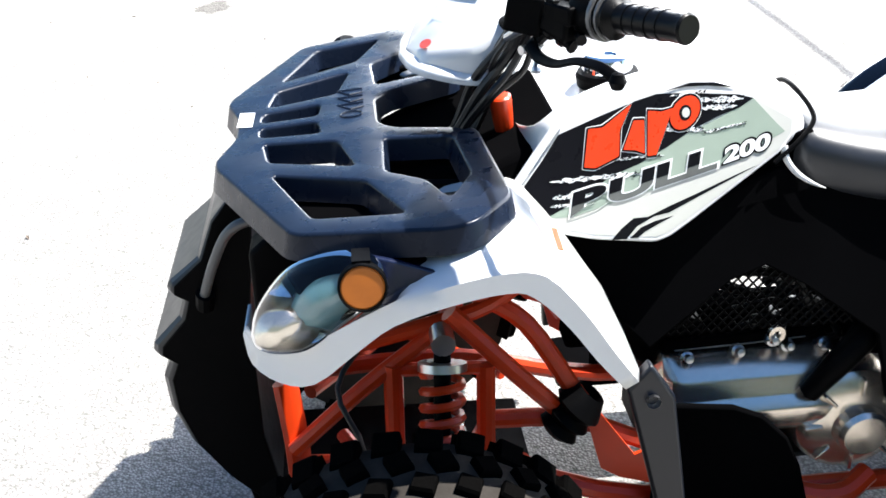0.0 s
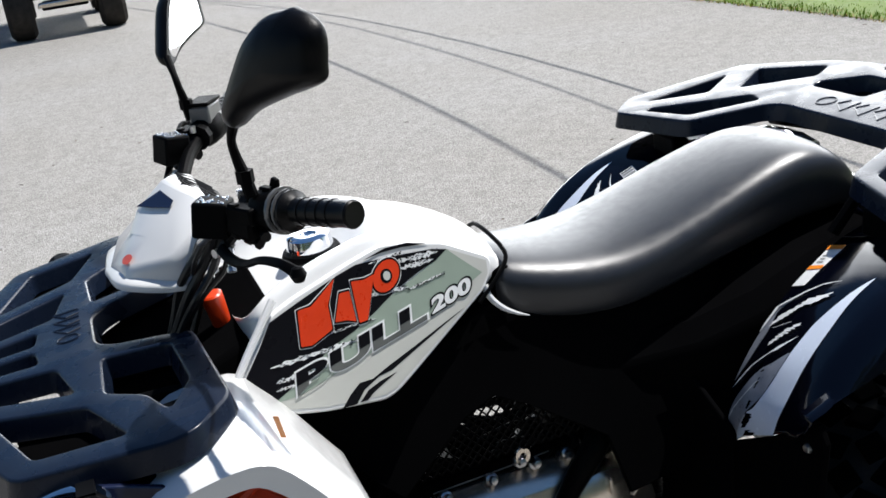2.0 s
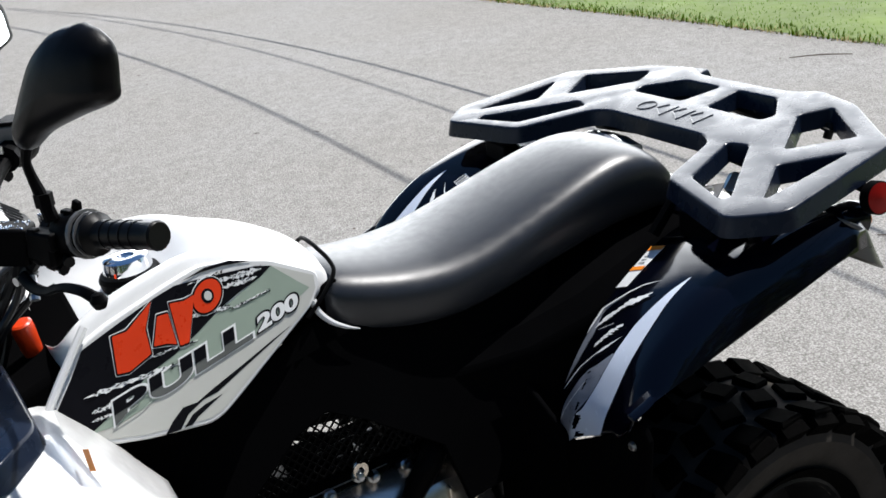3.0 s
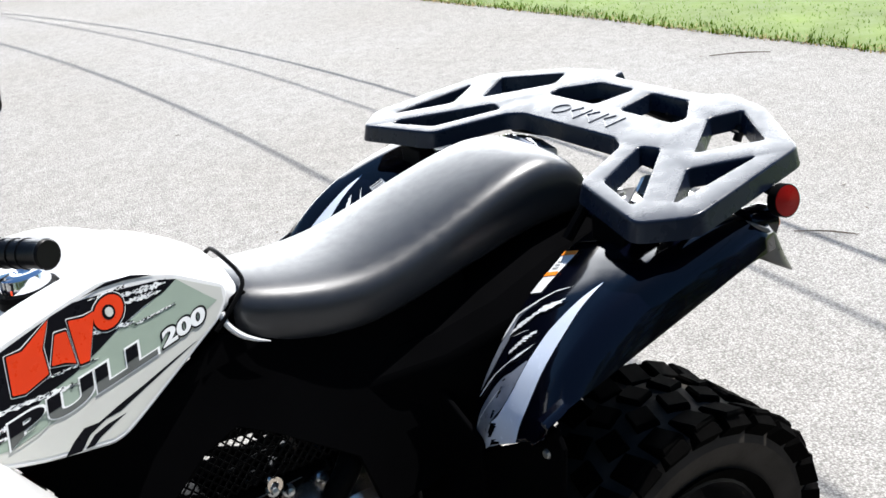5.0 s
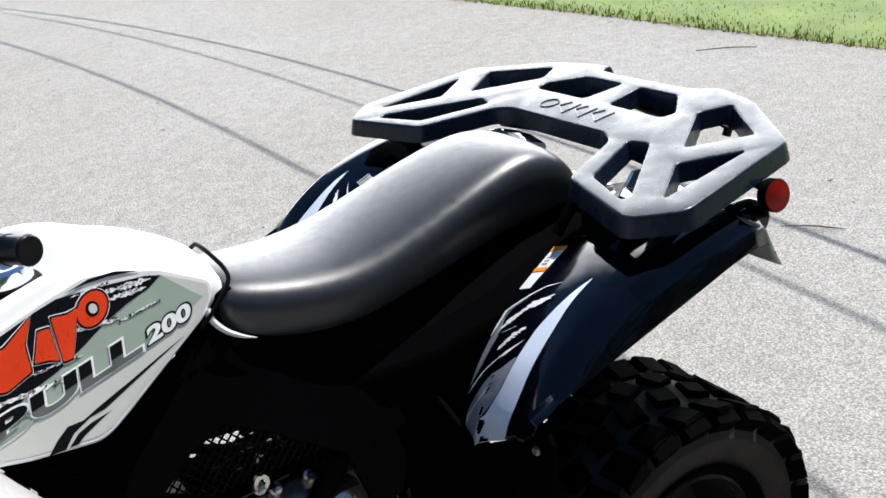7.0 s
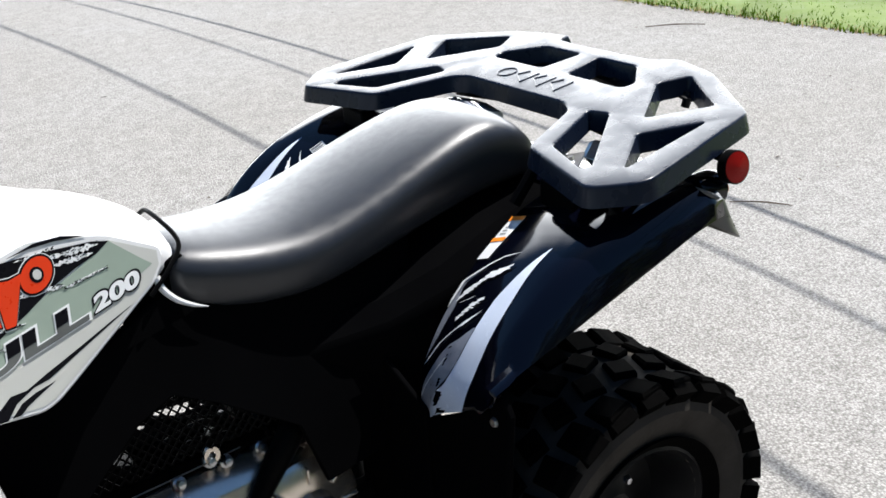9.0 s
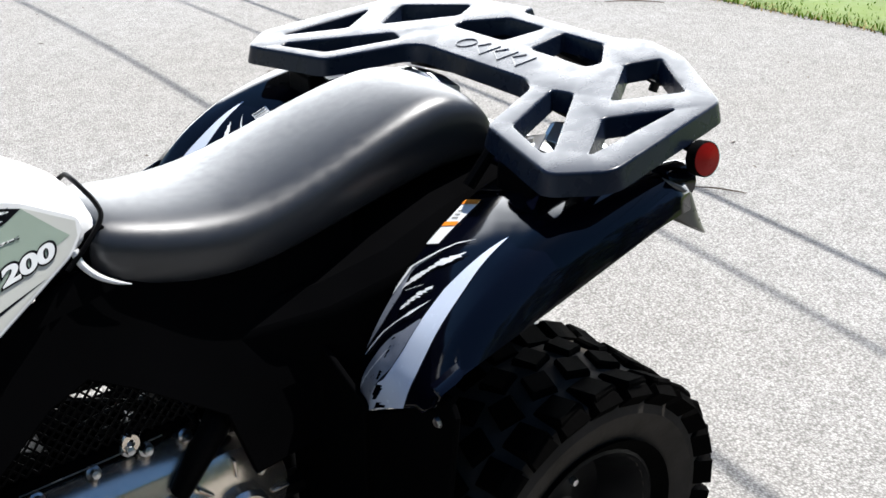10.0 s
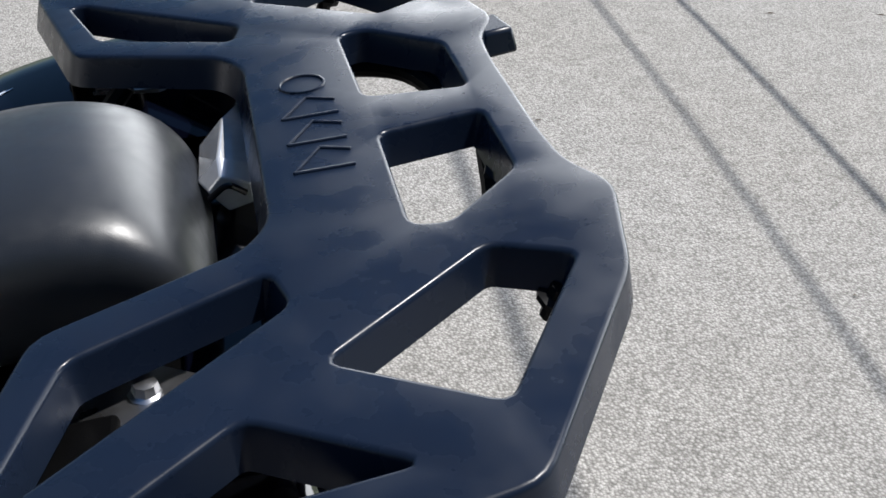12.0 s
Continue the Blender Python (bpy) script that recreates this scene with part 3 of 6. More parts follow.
def mirror(s):
    flip = Vector((1, -s, 1))
    tip = flip * Vector((0.137, -0.281, 1.136))
    swing = Matrix.Translation(tip + Vector((-0.007, 0.012, -0.008))) @ pose(0, 0, 0, -14, -12, -4.5) @ Matrix.Translation(-tip) if s > 0 else Matrix()
    pts = smooth_path([Vector(p) for p in HEAD] + [Vector(HEAD[0])], 4)[:-1]
    mid = sum(pts, Vector()) / len(pts)
    back = Vector((-0.8738, -0.4619, 0.1521))
    rings = []
    for k, d in ((0.80, -0.001), (0.84, -0.003), (0.97, -0.002), (1.0, 0.003), (0.985, 0.010), (0.93, 0.018), (0.80, 0.026), (0.5, 0.032), (0.2, 0.034)):
        rings.append([swing @ (flip * (mid + (p - mid) * k + back * d)) for p in pts])
    head = part("mirror", loft(rings), M_GRIP, handlebar, "black wing mirror on a bent stem", smooth=50)
    glass = loft([[swing @ (flip * (mid + (p - mid) * 0.82 + back * d)) for p in pts] for d in (0.001, -0.0025)])
    part("mirror_glass", glass, M_GLASS_MIRROR, head, "mirror glass")
    stem = tube([flip * Vector(p) for p in ((0.143, -0.256, 1.035), (0.139, -0.253, 1.062), (0.134, -0.250, 1.090), (0.132, -0.262, 1.110), (0.137, -0.281, 1.136) if s < 0 else (0.130, -0.292, 1.132))], [0.009, 0.008, 0.006, 0.0055, 0.0075], 10)
    part("mirror_stem", stem, M_BLACK, head)
    part("stem_nut", lathe([(0.011, -0.008), (0.011, 0.008)], pose(0.140, s * 0.254, 1.060), 6), M_BLACK, head)


for s in (-1, 1):
    mirror(s)
    d = (Vector(BAR[5]) - Vector(BAR[4])).normalized()
    flip = Vector((1, s, 1))
    g = [(Vector(BAR[4]) + d * k) for k in (0.0, 0.004, 0.012, 0.03, 0.045, 0.06, 0.075, 0.09, 0.104, 0.109, 0.112)]
    path = [flip * p for p in g]
    grip = part("grip", tube(path, [0.026, 0.026, 0.0168, 0.016, 0.0163, 0.016, 0.0163, 0.016, 0.0164, 0.0172, 0.015], 16, 2), M_GRIP, handlebar, "black ribbed rubber grip")
    for k in (0.025, 0.042, 0.059, 0.076):
        c = Vector(BAR[4]) + d * k
        part("grip_rib", tube([flip * (c - d * 0.002), flip * (c + d * 0.002)], 0.0172, 16), M_GRIP, grip)
    c = Vector(BAR[4]) - d * 0.030
    sw = part("switch_housing", tube([flip * (c - d * 0.032), flip * (c - d * 0.02), flip * (c + d * 0.01), flip * (c + d * 0.024)], [0.019, 0.027, 0.029, 0.024], 12, 2), M_BLACK, handlebar, "black switch housing", bevel=0.002)
    part("switch_ring", tube([flip * (c + d * 0.014), flip * (c + d * 0.019)], 0.0295, 18), M_DULL, sw, "worn metal collar")
    part("switch_ring", tube([flip * (c + d * 0.024), flip * (c + d * 0.027)], 0.027, 18), M_DULL, sw)
    part("choke_lever", box(pose(c.x + 0.004, s * c.y, c.z + 0.030, 0, 20, s * 62), 0.014, 0.010, 0.022, 0.7), M_BLACK, sw, bevel=0.002)
    part("clamp", tube([flip * (c - d * 0.052), flip * (c - d * 0.036)], 0.021, 10), M_BLACK, handlebar, "black handlebar clamp")
    part("clamp_bolt", lathe([(0.0, 0.006), (0.005, 0.005), (0.005, -0.006)], pose(c.x - 0.03, s * (c.y - 0.055), c.z + 0.014), 8), M_STEEL, handlebar)
    part("lever_block", box(pose(c.x - 0.036, s * (c.y - 0.020), c.z - 0.012, 0, 10, s * 60), 0.050, 0.030, 0.034, 0.8), M_BLACK, handlebar, bevel=0.005)
    part("lever_adjuster", tube([flip * Vector((0.112, 0.225, 0.992)), flip * Vector((0.094, 0.205, 0.984)), flip * Vector((0.078, 0.175, 0.965))], [0.008, 0.006, 0.005], 10), M_STEEL if s < 0 else M_BLACK, handlebar)
    for k, (dx, dz) in enumerate(((-0.004, 0.026), (0.006, 0.024), (-0.022, 0.008))):
        part("switch_button", box(pose(c.x + dx - 0.012 * k, s * (c.y - 0.012 * k), c.z + dz, 0, 0, s * 62), 0.016, 0.012, 0.010, 0.8), M_BLACK, sw, bevel=0.0015)
    part("lever", tube([flip * Vector(p) for p in ((0.096, 0.235, 0.972), (0.102, 0.265, 0.966), (0.112, 0.310, 0.972), (0.124, 0.360, 0.990), (0.138, 0.405, 0.997), (0.149, 0.424, 0.991))], [0.008, 0.007, 0.006, 0.0055, 0.006, 0.007], 8, flat=0.6), M_BLACK, handlebar, "black lever with a ball end")
    part("lever_ball", lathe([(0.0, -0.010), (0.006, -0.008), (0.0098, 0.0), (0.006, 0.008), (0.0, 0.010)], pose(0.151, s * 0.426, 0.988), 12), M_BLACK, handlebar)
    part("lever_perch", box(pose(0.132, s * 0.248, 1.012, 0, 0, s * 60), 0.045, 0.024, 0.022), M_BLACK, handlebar, bevel=0.003)
    part("control_box", box(pose(0.098, s * 0.205, 1.004, 4 * s, 8, s * 25), 0.046, 0.044, 0.046, 0.96), M_BLACK, handlebar, "black switch box beaded with water drops", bevel=0.004)
for s in (-1, 1):
    for k, (x, y, z, a, r, l) in enumerate(((0.112, 0.222, 0.976, 20, 0.009, 0.030), (0.124, 0.238, 0.984, 70, 0.007, 0.034), (0.100, 0.214, 0.962, -30, 0.006, 0.028), (0.136, 0.252, 0.978, 50, 0.008, 0.022), (0.118, 0.205, 0.992, 10, 0.010, 0.026), (0.146, 0.262, 0.990, 85, 0.006, 0.040), (0.104, 0.238, 0.955, 35, 0.0055, 0.030))):
        part("perch_fitting", lathe([(0.0, -l / 2), (r, -l / 2), (r, -l / 6), (r * 0.75, -l / 8), (r * 0.75, l / 4), (r * 1.1, l / 3), (r * 1.1, l / 2), (0.0, l / 2)], pose(x, s * y, z, a, 40 + 25 * k, 0), 8), (M_RIM, M_BLACK, M_STEEL, M_GRIP)[k % 4] if k != 5 else M_RIM, handlebar)
def drops(s):
    """Rain beads on the top of a switch box, one joined part."""
    m = pose(0.098, s * 0.205, 1.004, 4 * s, 8, s * 25)
    r3 = random.Random(5 + s)
    bm = bmesh.new()
    for k in range(46):
        q, w = r3.uniform(0.0007, 0.0019), (r3.uniform(-0.019, 0.019), r3.uniform(-0.018, 0.018))
        rings = [[bm.verts.new(m @ Vector((w[0] + q * c * math.cos(a), w[1] + q * c * math.sin(a), 0.0232 + q * h))) for a in (math.tau * i / 6 for i in range(6))] for c, h in ((1.0, 0.0), (0.75, 0.45), (0.2, 0.62))]
        for a, b in zip(rings, rings[1:]):
            for i in range(6):
                bm.faces.new((a[i - 1], a[i], b[i], b[i - 1]))
        bm.faces.new(rings[-1])
    return tagged(part("water_drops", bm, M_CHROME, handlebar, "beads of water"), kind="stuff")


for s in (-1, 1):
    drops(s)
# brake fluid reservoir on the far grip
res = part("brake_reservoir", box(pose(0.168, 0.262, 1.034, 0, 0, 60), 0.055, 0.036, 0.042), M_DULL, handlebar, "grey metal brake reservoir", bevel=0.004)
part("reservoir_lid", box(pose(0.168, 0.262, 1.058, 0, 0, 60), 0.060, 0.040, 0.006), M_BLACK, res, bevel=0.002)


M_NAVY = mat("navy_film", (0.008, 0.012, 0.035), 0.25, coat=0.4)


# white headlamp pod with dash
POD = {"apex": (0.066, 0.0, 1.016), "apex_side": (0.082, 0.040, 1.010), "top_back": (0.108, 0.062, 0.996), "brow": (0.018, 0.0, 0.978), "brow_side": (0.062, 0.064, 0.985), "mid": (0.000, 0.0, 0.946), "mid_side": (0.022, 0.066, 0.953), "cheek": (0.090, 0.110, 0.962),
       "chin": (-0.034, 0.0, 0.908), "chin_side": (-0.016, 0.078, 0.920), "jaw": (0.046, 0.114, 0.932), "ear": (0.112, 0.112, 0.944), "lip": (-0.040, 0.0, 0.896), "lip_side": (-0.024, 0.082, 0.900), "lip_back": (0.048, 0.116, 0.892), "tail": (0.098, 0.108, 0.904),
       "under": (-0.004, 0.0, 0.872), "under_side": (0.006, 0.060, 0.882), "under_back": (0.060, 0.090, 0.880), "rear": (0.098, 0.0, 0.884), "rear_top": (0.112, 0.0, 0.990)}
POD_FACES = ("apex apex_side brow_side brow", "brow brow_side mid_side mid", "mid mid_side chin_side chin", "apex_side top_back cheek brow_side", "brow_side cheek jaw mid_side", "mid_side jaw chin_side", "jaw cheek ear", "cheek top_back ear", "chin chin_side lip_side lip", "chin_side jaw lip_back lip_side",
             "jaw ear tail lip_back", "lip lip_side under_side under", "lip_side lip_back under_back under_side", "lip_back tail under_back", "apex rear_top top_back apex_side", "rear_top rear tail ear top_back", "under under_side under_back tail rear")


def pod():
    bm = bmesh.new()
    vs = {}
    for s in (-1, 1):
        for face in POD_FACES:
            ring = []
            for k in face.split():
                x, y, z = POD[k]
                key = (k, s if y else 0)
                if key not in vs:
                    vs[key] = bm.verts.new((x, s * y, z))
                ring.append(vs[key])
            bm.faces.new(ring)
    return part("headlamp_pod", bm, M_WHITE, atv, "white headlamp pod with a small orange mark", smooth=42, bevel=0.010, segments=4)


pod_ob = pod()
def on_pod(keys, weights, lift=0.0016):
    p = [Vector(POD[k]) * Vector((1, -1, 1)) for k in keys]
    n = (p[1] - p[0]).cross(p[2] - p[0]).normalized()
    q = sum((a * w for a, w in zip(p, weights)), Vector())
    return q + n * lift * (1 if n.dot(q - Vector((0.06, 0, 0.93))) > 0 else -1)


film = bmesh.new()
ring = [film.verts.new(on_pod(("apex", "apex_side", "brow_side", "brow"), w, 0.0025)) for w in ((0.04, 0.0, 0.0, 0.96), (0.45, 0.10, 0.20, 0.25), (0.02, 0.26, 0.70, 0.02), (0.0, 0.0, 0.94, 0.06), (0.0, 0.0, 0.5, 0.5))]
film.faces.new(ring)
film = loft([[v.co.copy() for v in ring], [v.co + (v.co - Vector((0.06, 0, 0.93))).normalized() * 0.001 for v in ring]])
part("pod_film", film, M_NAVY, pod_ob, "navy film panel", smooth=0)
for s in (-1, 1):
    edge = smooth_path([Vector((POD[k][0], s * POD[k][1], POD[k][2])) for k in ("lip", "lip_side", "lip_back", "tail")], 5)
    out = [(p - Vector((0.07, 0, p.z))).normalized() for p in edge]
    part("pod_lip", loft([[p + o * d + Vector((0, 0, h)) for d, h in ((-0.010, 0.010), (0.003, 0.006), (0.006, 0.001), (0.005, -0.005), (-0.010, -0.004))] for p, o in zip(edge, out)]), M_WHITE, pod_ob, "white rolled lip", smooth=50)
mark = bmesh.new()
ring = [(0.16 + 0.11 * math.cos(a), 0.16 + 0.11 * math.sin(a)) for a in (math.tau * i / 16 for i in range(16))]
mark.faces.new([mark.verts.new(on_pod(("mid", "mid_side", "chin_side", "chin"), ((1 - u * 2) * v * 0.6, u * 2 * v * 0.6, u * 2 * (1 - v * 0.6), (1 - u * 2) * (1 - v * 0.6)))) for u, v in ((0.20 + q[0], 0.1 + 2.4 * q[1]) for q in ring)])
for v in mark.verts:
    v.co += Vector((-0.0015, -0.006, 0.001))
part("pod_mark", mark, M_DECAL_RED, pod_ob, "small orange oval mark", smooth=0)
dash = part("dash", box(pose(0.108, 0.0, 0.976, 0, 38, 0), 0.074, 0.090, 0.022, 0.86), M_BLACK, atv, "black instrument panel", bevel=0.005)
for y in (-0.036, -0.018, 0.0, 0.018, 0.036):
    part("dash_rib", tube([(0.082, y * 0.8, 1.008), (0.104, y, 0.992), (0.128, y * 1.05, 0.972)], 0.004, 6), M_RIM, dash)


# front mudguards
def front_guard(s):
    ridge = [(-0.255, 0.350, 0.686), (-0.240, 0.358, 0.662), (-0.212, 0.378, 0.664), (-0.180, 0.400, 0.684), (-0.133, 0.431, 0.727), (-0.083, 0.440, 0.756), (-0.028, 0.440, 0.777), (0.038, 0.440, 0.789), (0.087, 0.440, 0.782), (0.133, 0.440, 0.730), (0.170, 0.438, 0.673), (0.200, 0.436, 0.628)]
    lip = [(-0.262, 0.352, 0.668), (-0.254, 0.362, 0.632), (-0.222, 0.385, 0.618), (-0.180, 0.412, 0.630), (-0.128, 0.444, 0.690), (-0.085, 0.452, 0.726), (-0.023, 0.452, 0.746), (0.039, 0.452, 0.757), (0.070, 0.452, 0.749), (0.110, 0.452, 0.707), (0.145, 0.450, 0.658), (0.180, 0.448, 0.615)]
    rings = []
    for a, b in zip(smooth_path(ridge, 3), smooth_path([(x, y - 0.015, z) for x, y, z in lip], 3)):
        k = max(0.0, min(1.0, (a.x + 0.085) / 0.06))
        top = a.z + (0.014 if a.x < 0.1 else 0.008)
        row = [(a.x, a.y - 0.012 - 0.20 * k, a.z - 0.014 + (top - a.z + 0.014) * k), (a.x, a.y - 0.008 - 0.09 * k, a.z - 0.006 + (top - a.z + 0.006) * k), (a.x, a.y - 0.002 - 0.018 * k, a.z + 0.002), (a.x * 0.75 + b.x * 0.25, a.y * 0.4 + b.y * 0.6, a.z * 0.8 + b.z * 0.2), (b.x, b.y, b.z), (b.x, b.y - 0.010, b.z - 0.002), (b.x + 0.004, b.y - 0.05, b.z + 0.012)]
        rings.append([(x, s * y, z) for x, y, z in row])
    g = part("front_mudguard", loft(rings, closed=False), M_WHITE, atv, "white glossy front mudguard", smooth=60, upward=True)
    mod = g.modifiers.new("thickness", "SOLIDIFY")
    mod.thickness, mod.offset = 0.004, -1
    return g


guards = {s: front_guard(s) for s in (-1, 1)}
part("warning_stripe", slab([(0.099, -0.372), (0.105, -0.374), (0.104, -0.418), (0.098, -0.416)], 0.0, 0.001, lambda u, v, h: Vector((u, v, 0.802 + 0.10 * (v + 0.37) - 0.12 * (u - 0.09) + h))), M_ORANGE, guards[-1], "orange warning stripe", smooth=0)


# headlamps
LAMP = [(-0.245, -0.370, 0.688), (-0.237, -0.369, 0.718), (-0.212, -0.373, 0.757), (-0.185, -0.380, 0.781), (-0.146, -0.395, 0.797), (-0.116, -0.409, 0.797), (-0.103, -0.419, 0.780), (-0.119, -0.421, 0.745), (-0.147, -0.414, 0.718), (-0.184, -0.405, 0.686), (-0.220, -0.388, 0.674), (-0.239, -0.378, 0.677)]


def headlamp(s):
    n = Vector((-0.42, -0.86, 0.22)).normalized()
    rim = [Vector(p) for p in LAMP]
    rim = smooth_path(rim + rim[:1], 4)[:-1]
    c = sum(rim, Vector()) / len(rim)
    flip = Vector((1, -s, 1))
    shell = lambda rows: loft([[flip * (c + (p - c) * k + n * d) for p in rim] for k, d in rows], cap=False)
    ob = part("headlamp", shell(((1.07, -0.012), (1.06, 0.0), (1.0, 0.002), (0.93, -0.012), (0.80, -0.030), (0.55, -0.046), (0.30, -0.052), (0.02, -0.054))), M_CHROME, atv, "clear headlamp with a chrome reflector", smooth=60)
    part("lamp_glass", shell(((1.0, 0.002), (0.93, 0.009), (0.75, 0.019), (0.5, 0.027), (0.25, 0.031), (0.02, 0.032))), M_LENS, ob, "clear curved lens", smooth=60).visible_shadow = False
    part("lamp_wing", loft([[flip * Vector(p) + flip * n * d for p in ((-0.122, -0.398, 0.800), (-0.085, -0.404, 0.792), (-0.020, -0.412, 0.772), (-0.050, -0.414, 0.760), (-0.092, -0.418, 0.742), (-0.118, -0.415, 0.750))] for d in (-0.006, 0.004)]), M_NAVY, ob, "dark blue pointed end of the lamp", smooth=0, bevel=0.002)
    part("lamp_projector", loft([[flip * (c + Vector((0.012, 0, 0.006)) + (p - c) * k + n * d) for p in rim] for k, d in ((0.50, -0.046), (0.48, -0.014), (0.40, 0.0), (0.25, 0.007), (0.02, 0.010))]), M_PROJECTOR, ob, "blue-green projector lens", smooth=60)
    part("lamp_mask", loft([[flip * (c + Vector((-0.042, 0, -0.030)) + (p - c) * k + n * d) for p in rim] for k, d in ((0.46, -0.042), (0.44, -0.012), (0.36, -0.004), (0.02, 0.0))]), M_ALU, ob, smooth=60)
    return ob


M_PROJECTOR = mat("coated_glass", (0.12, 0.24, 0.26), 0.08, vary=0.3, scale=30, coat=1.0)
M_LENS = bpy.data.materials.new("clear_lens")
M_LENS.use_nodes = True
lens = M_LENS.node_tree.nodes["Principled BSDF"]
lens.inputs["Transmission Weight"].default_value, lens.inputs["Roughness"].default_value, lens.inputs["IOR"].default_value = 1.0, 0.03, 1.35
lens.inputs["Base Color"].default_value = (0.93, 0.96, 0.97, 1)
for s in (-1, 1):
    headlamp(s)
    amber = part("amber_reflector", lathe([(0.0, 0.006), (0.022, 0.006), (0.025, 0.004), (0.025, -0.004)], pose(-0.117, s * 0.436, 0.778, 90 if s < 0 else -90, 0, 0) @ pose(0, 0, 0, 12 * s, 0, 0), 32), M_AMBER, atv, "round amber side reflector")
    part("reflector_rim", lathe([(0.025, 0.007), (0.0268, 0.006), (0.027, -0.006), (0.018, -0.008)], pose(-0.117, s * 0.436, 0.778, 90 if s < 0 else -90, 0, 0) @ pose(0, 0, 0, 12 * s, 0, 0), 32), M_BLACK, amber)
    part("reflector_bracket", box(pose(-0.117, s * 0.415, 0.800), 0.02, 0.03, 0.012), M_BLACK, amber)
    red = part("red_reflector", lathe([(0.0, 0.008), (0.012, 0.0065), (0.0235, 0.005), (0.0245, 0.003), (0.0245, -0.004)], pose(1.262, s * 0.468, 0.813, 90 if s < 0 else -90, 0, 0) @ pose(0, 0, 0, 10 * s, -4, 0), 32), M_REDREF, atv, "round red side reflector")
    part("reflector_rim", lathe([(0.0245, 0.005), (0.0258, 0.004), (0.0258, -0.012), (0.014, -0.018)], pose(1.262, s * 0.468, 0.813, 90 if s < 0 else -90, 0, 0) @ pose(0, 0, 0, 10 * s, -4, 0), 32), M_BLACK, red)
    part("reflector_bracket", tube([(1.262, s * 0.458, 0.818), (1.250, s * 0.435, 0.830), (1.225, s * 0.40, 0.838)], 0.008, 8), M_BLACK, red)


# rear mudguards: inner edge, stripe edge, shoulder, lower edge
def guard_rows(s):
    inner = [(0.813, 0.25, 0.457), (0.806, 0.25, 0.506), (0.813, 0.25, 0.545), (0.840, 0.25, 0.594), (0.880, 0.245, 0.638), (0.930, 0.238, 0.680), (0.985, 0.230, 0.710), (1.050, 0.22, 0.738), (1.14, 0.21, 0.752), (1.235, 0.21, 0.756)]
    stripe = [(0.784, 0.395, 0.556), (0.793, 0.397, 0.580), (0.808, 0.40, 0.606), (0.843, 0.40, 0.653), (0.888, 0.40, 0.692), (0.942, 0.40, 0.730), (1.006, 0.40, 0.755), (1.080, 0.402, 0.773), (1.160, 0.405, 0.785), (1.240, 0.408, 0.792)]
    shoulder = [(0.783, 0.438, 0.572), (0.791, 0.440, 0.594), (0.808, 0.440, 0.620), (0.841, 0.441, 0.660), (0.885, 0.442, 0.697), (0.940, 0.443, 0.727), (1.003, 0.444, 0.749), (1.075, 0.445, 0.767), (1.155, 0.446, 0.780), (1.238, 0.447, 0.786)]
    low = [(0.786, 0.468, 0.612), (0.800, 0.470, 0.620), (0.828, 0.472, 0.632), (0.868, 0.474, 0.645), (0.920, 0.476, 0.662), (0.978, 0.477, 0.680), (1.040, 0.478, 0.699), (1.105, 0.478, 0.718), (1.175, 0.476, 0.736), (1.240, 0.470, 0.742)]
    rows = []
    for a, b, c, d in zip(*(smooth_path(q, 3) for q in (inner, stripe, shoulder, low))):
        mid = (a + b) / 2 + Vector((-0.012, 0, 0.010))
        rows.append([Vector((p.x, s * p.y, p.z)) for p in (a + Vector((0, 0.012, -0.02)), a, mid, b, b.lerp(c, 0.6) + Vector((0, 0, 0.006)), c, c.lerp(d, 0.5) + Vector((0, 0.008, 0.004)), d, d + Vector((0, -0.018, 0.004)))])
    return rows


def on_rows(rows, s, u, t, lift):
    """A point of a mudguard: u along 0..1, t across the rows' points, lifted off the surface."""
    f = u * (len(rows) - 1)
    i = min(int(f), len(rows) - 2)
    j = min(int(t), len(rows[0]) - 2)
    a, b = rows[i][j].lerp(rows[i][j + 1], t - j), rows[i + 1][j].lerp(rows[i + 1][j + 1], t - j)
    n = (rows[i + 1][j] - rows[i][j]).cross(rows[i][j + 1] - rows[i][j]).normalized() * s
    return a.lerp(b, f - i) + n * lift


def guard_stripe(rows, s, spine, material, parent, level, n=14, name="decal"):
    """A tapering strip of film along the mudguard; spine rows are u, t from, t to."""
    bm = bmesh.new()
    us = np.linspace(spine[0][0], spine[-1][0], n)
    k = [q[0] for q in spine]
    rings = []
    for u in us:
        t0, t1 = np.interp(u, k, [q[1] for q in spine]), np.interp(u, k, [q[2] for q in spine])
        rings.append([on_rows(rows, s, u, t0 + (t1 - t0) * w, 0.0008 * level) for w in (0, 0.34, 0.67, 1)])
    bm.free()
    return part(name, loft(rings, closed=False), material, parent, smooth=60)


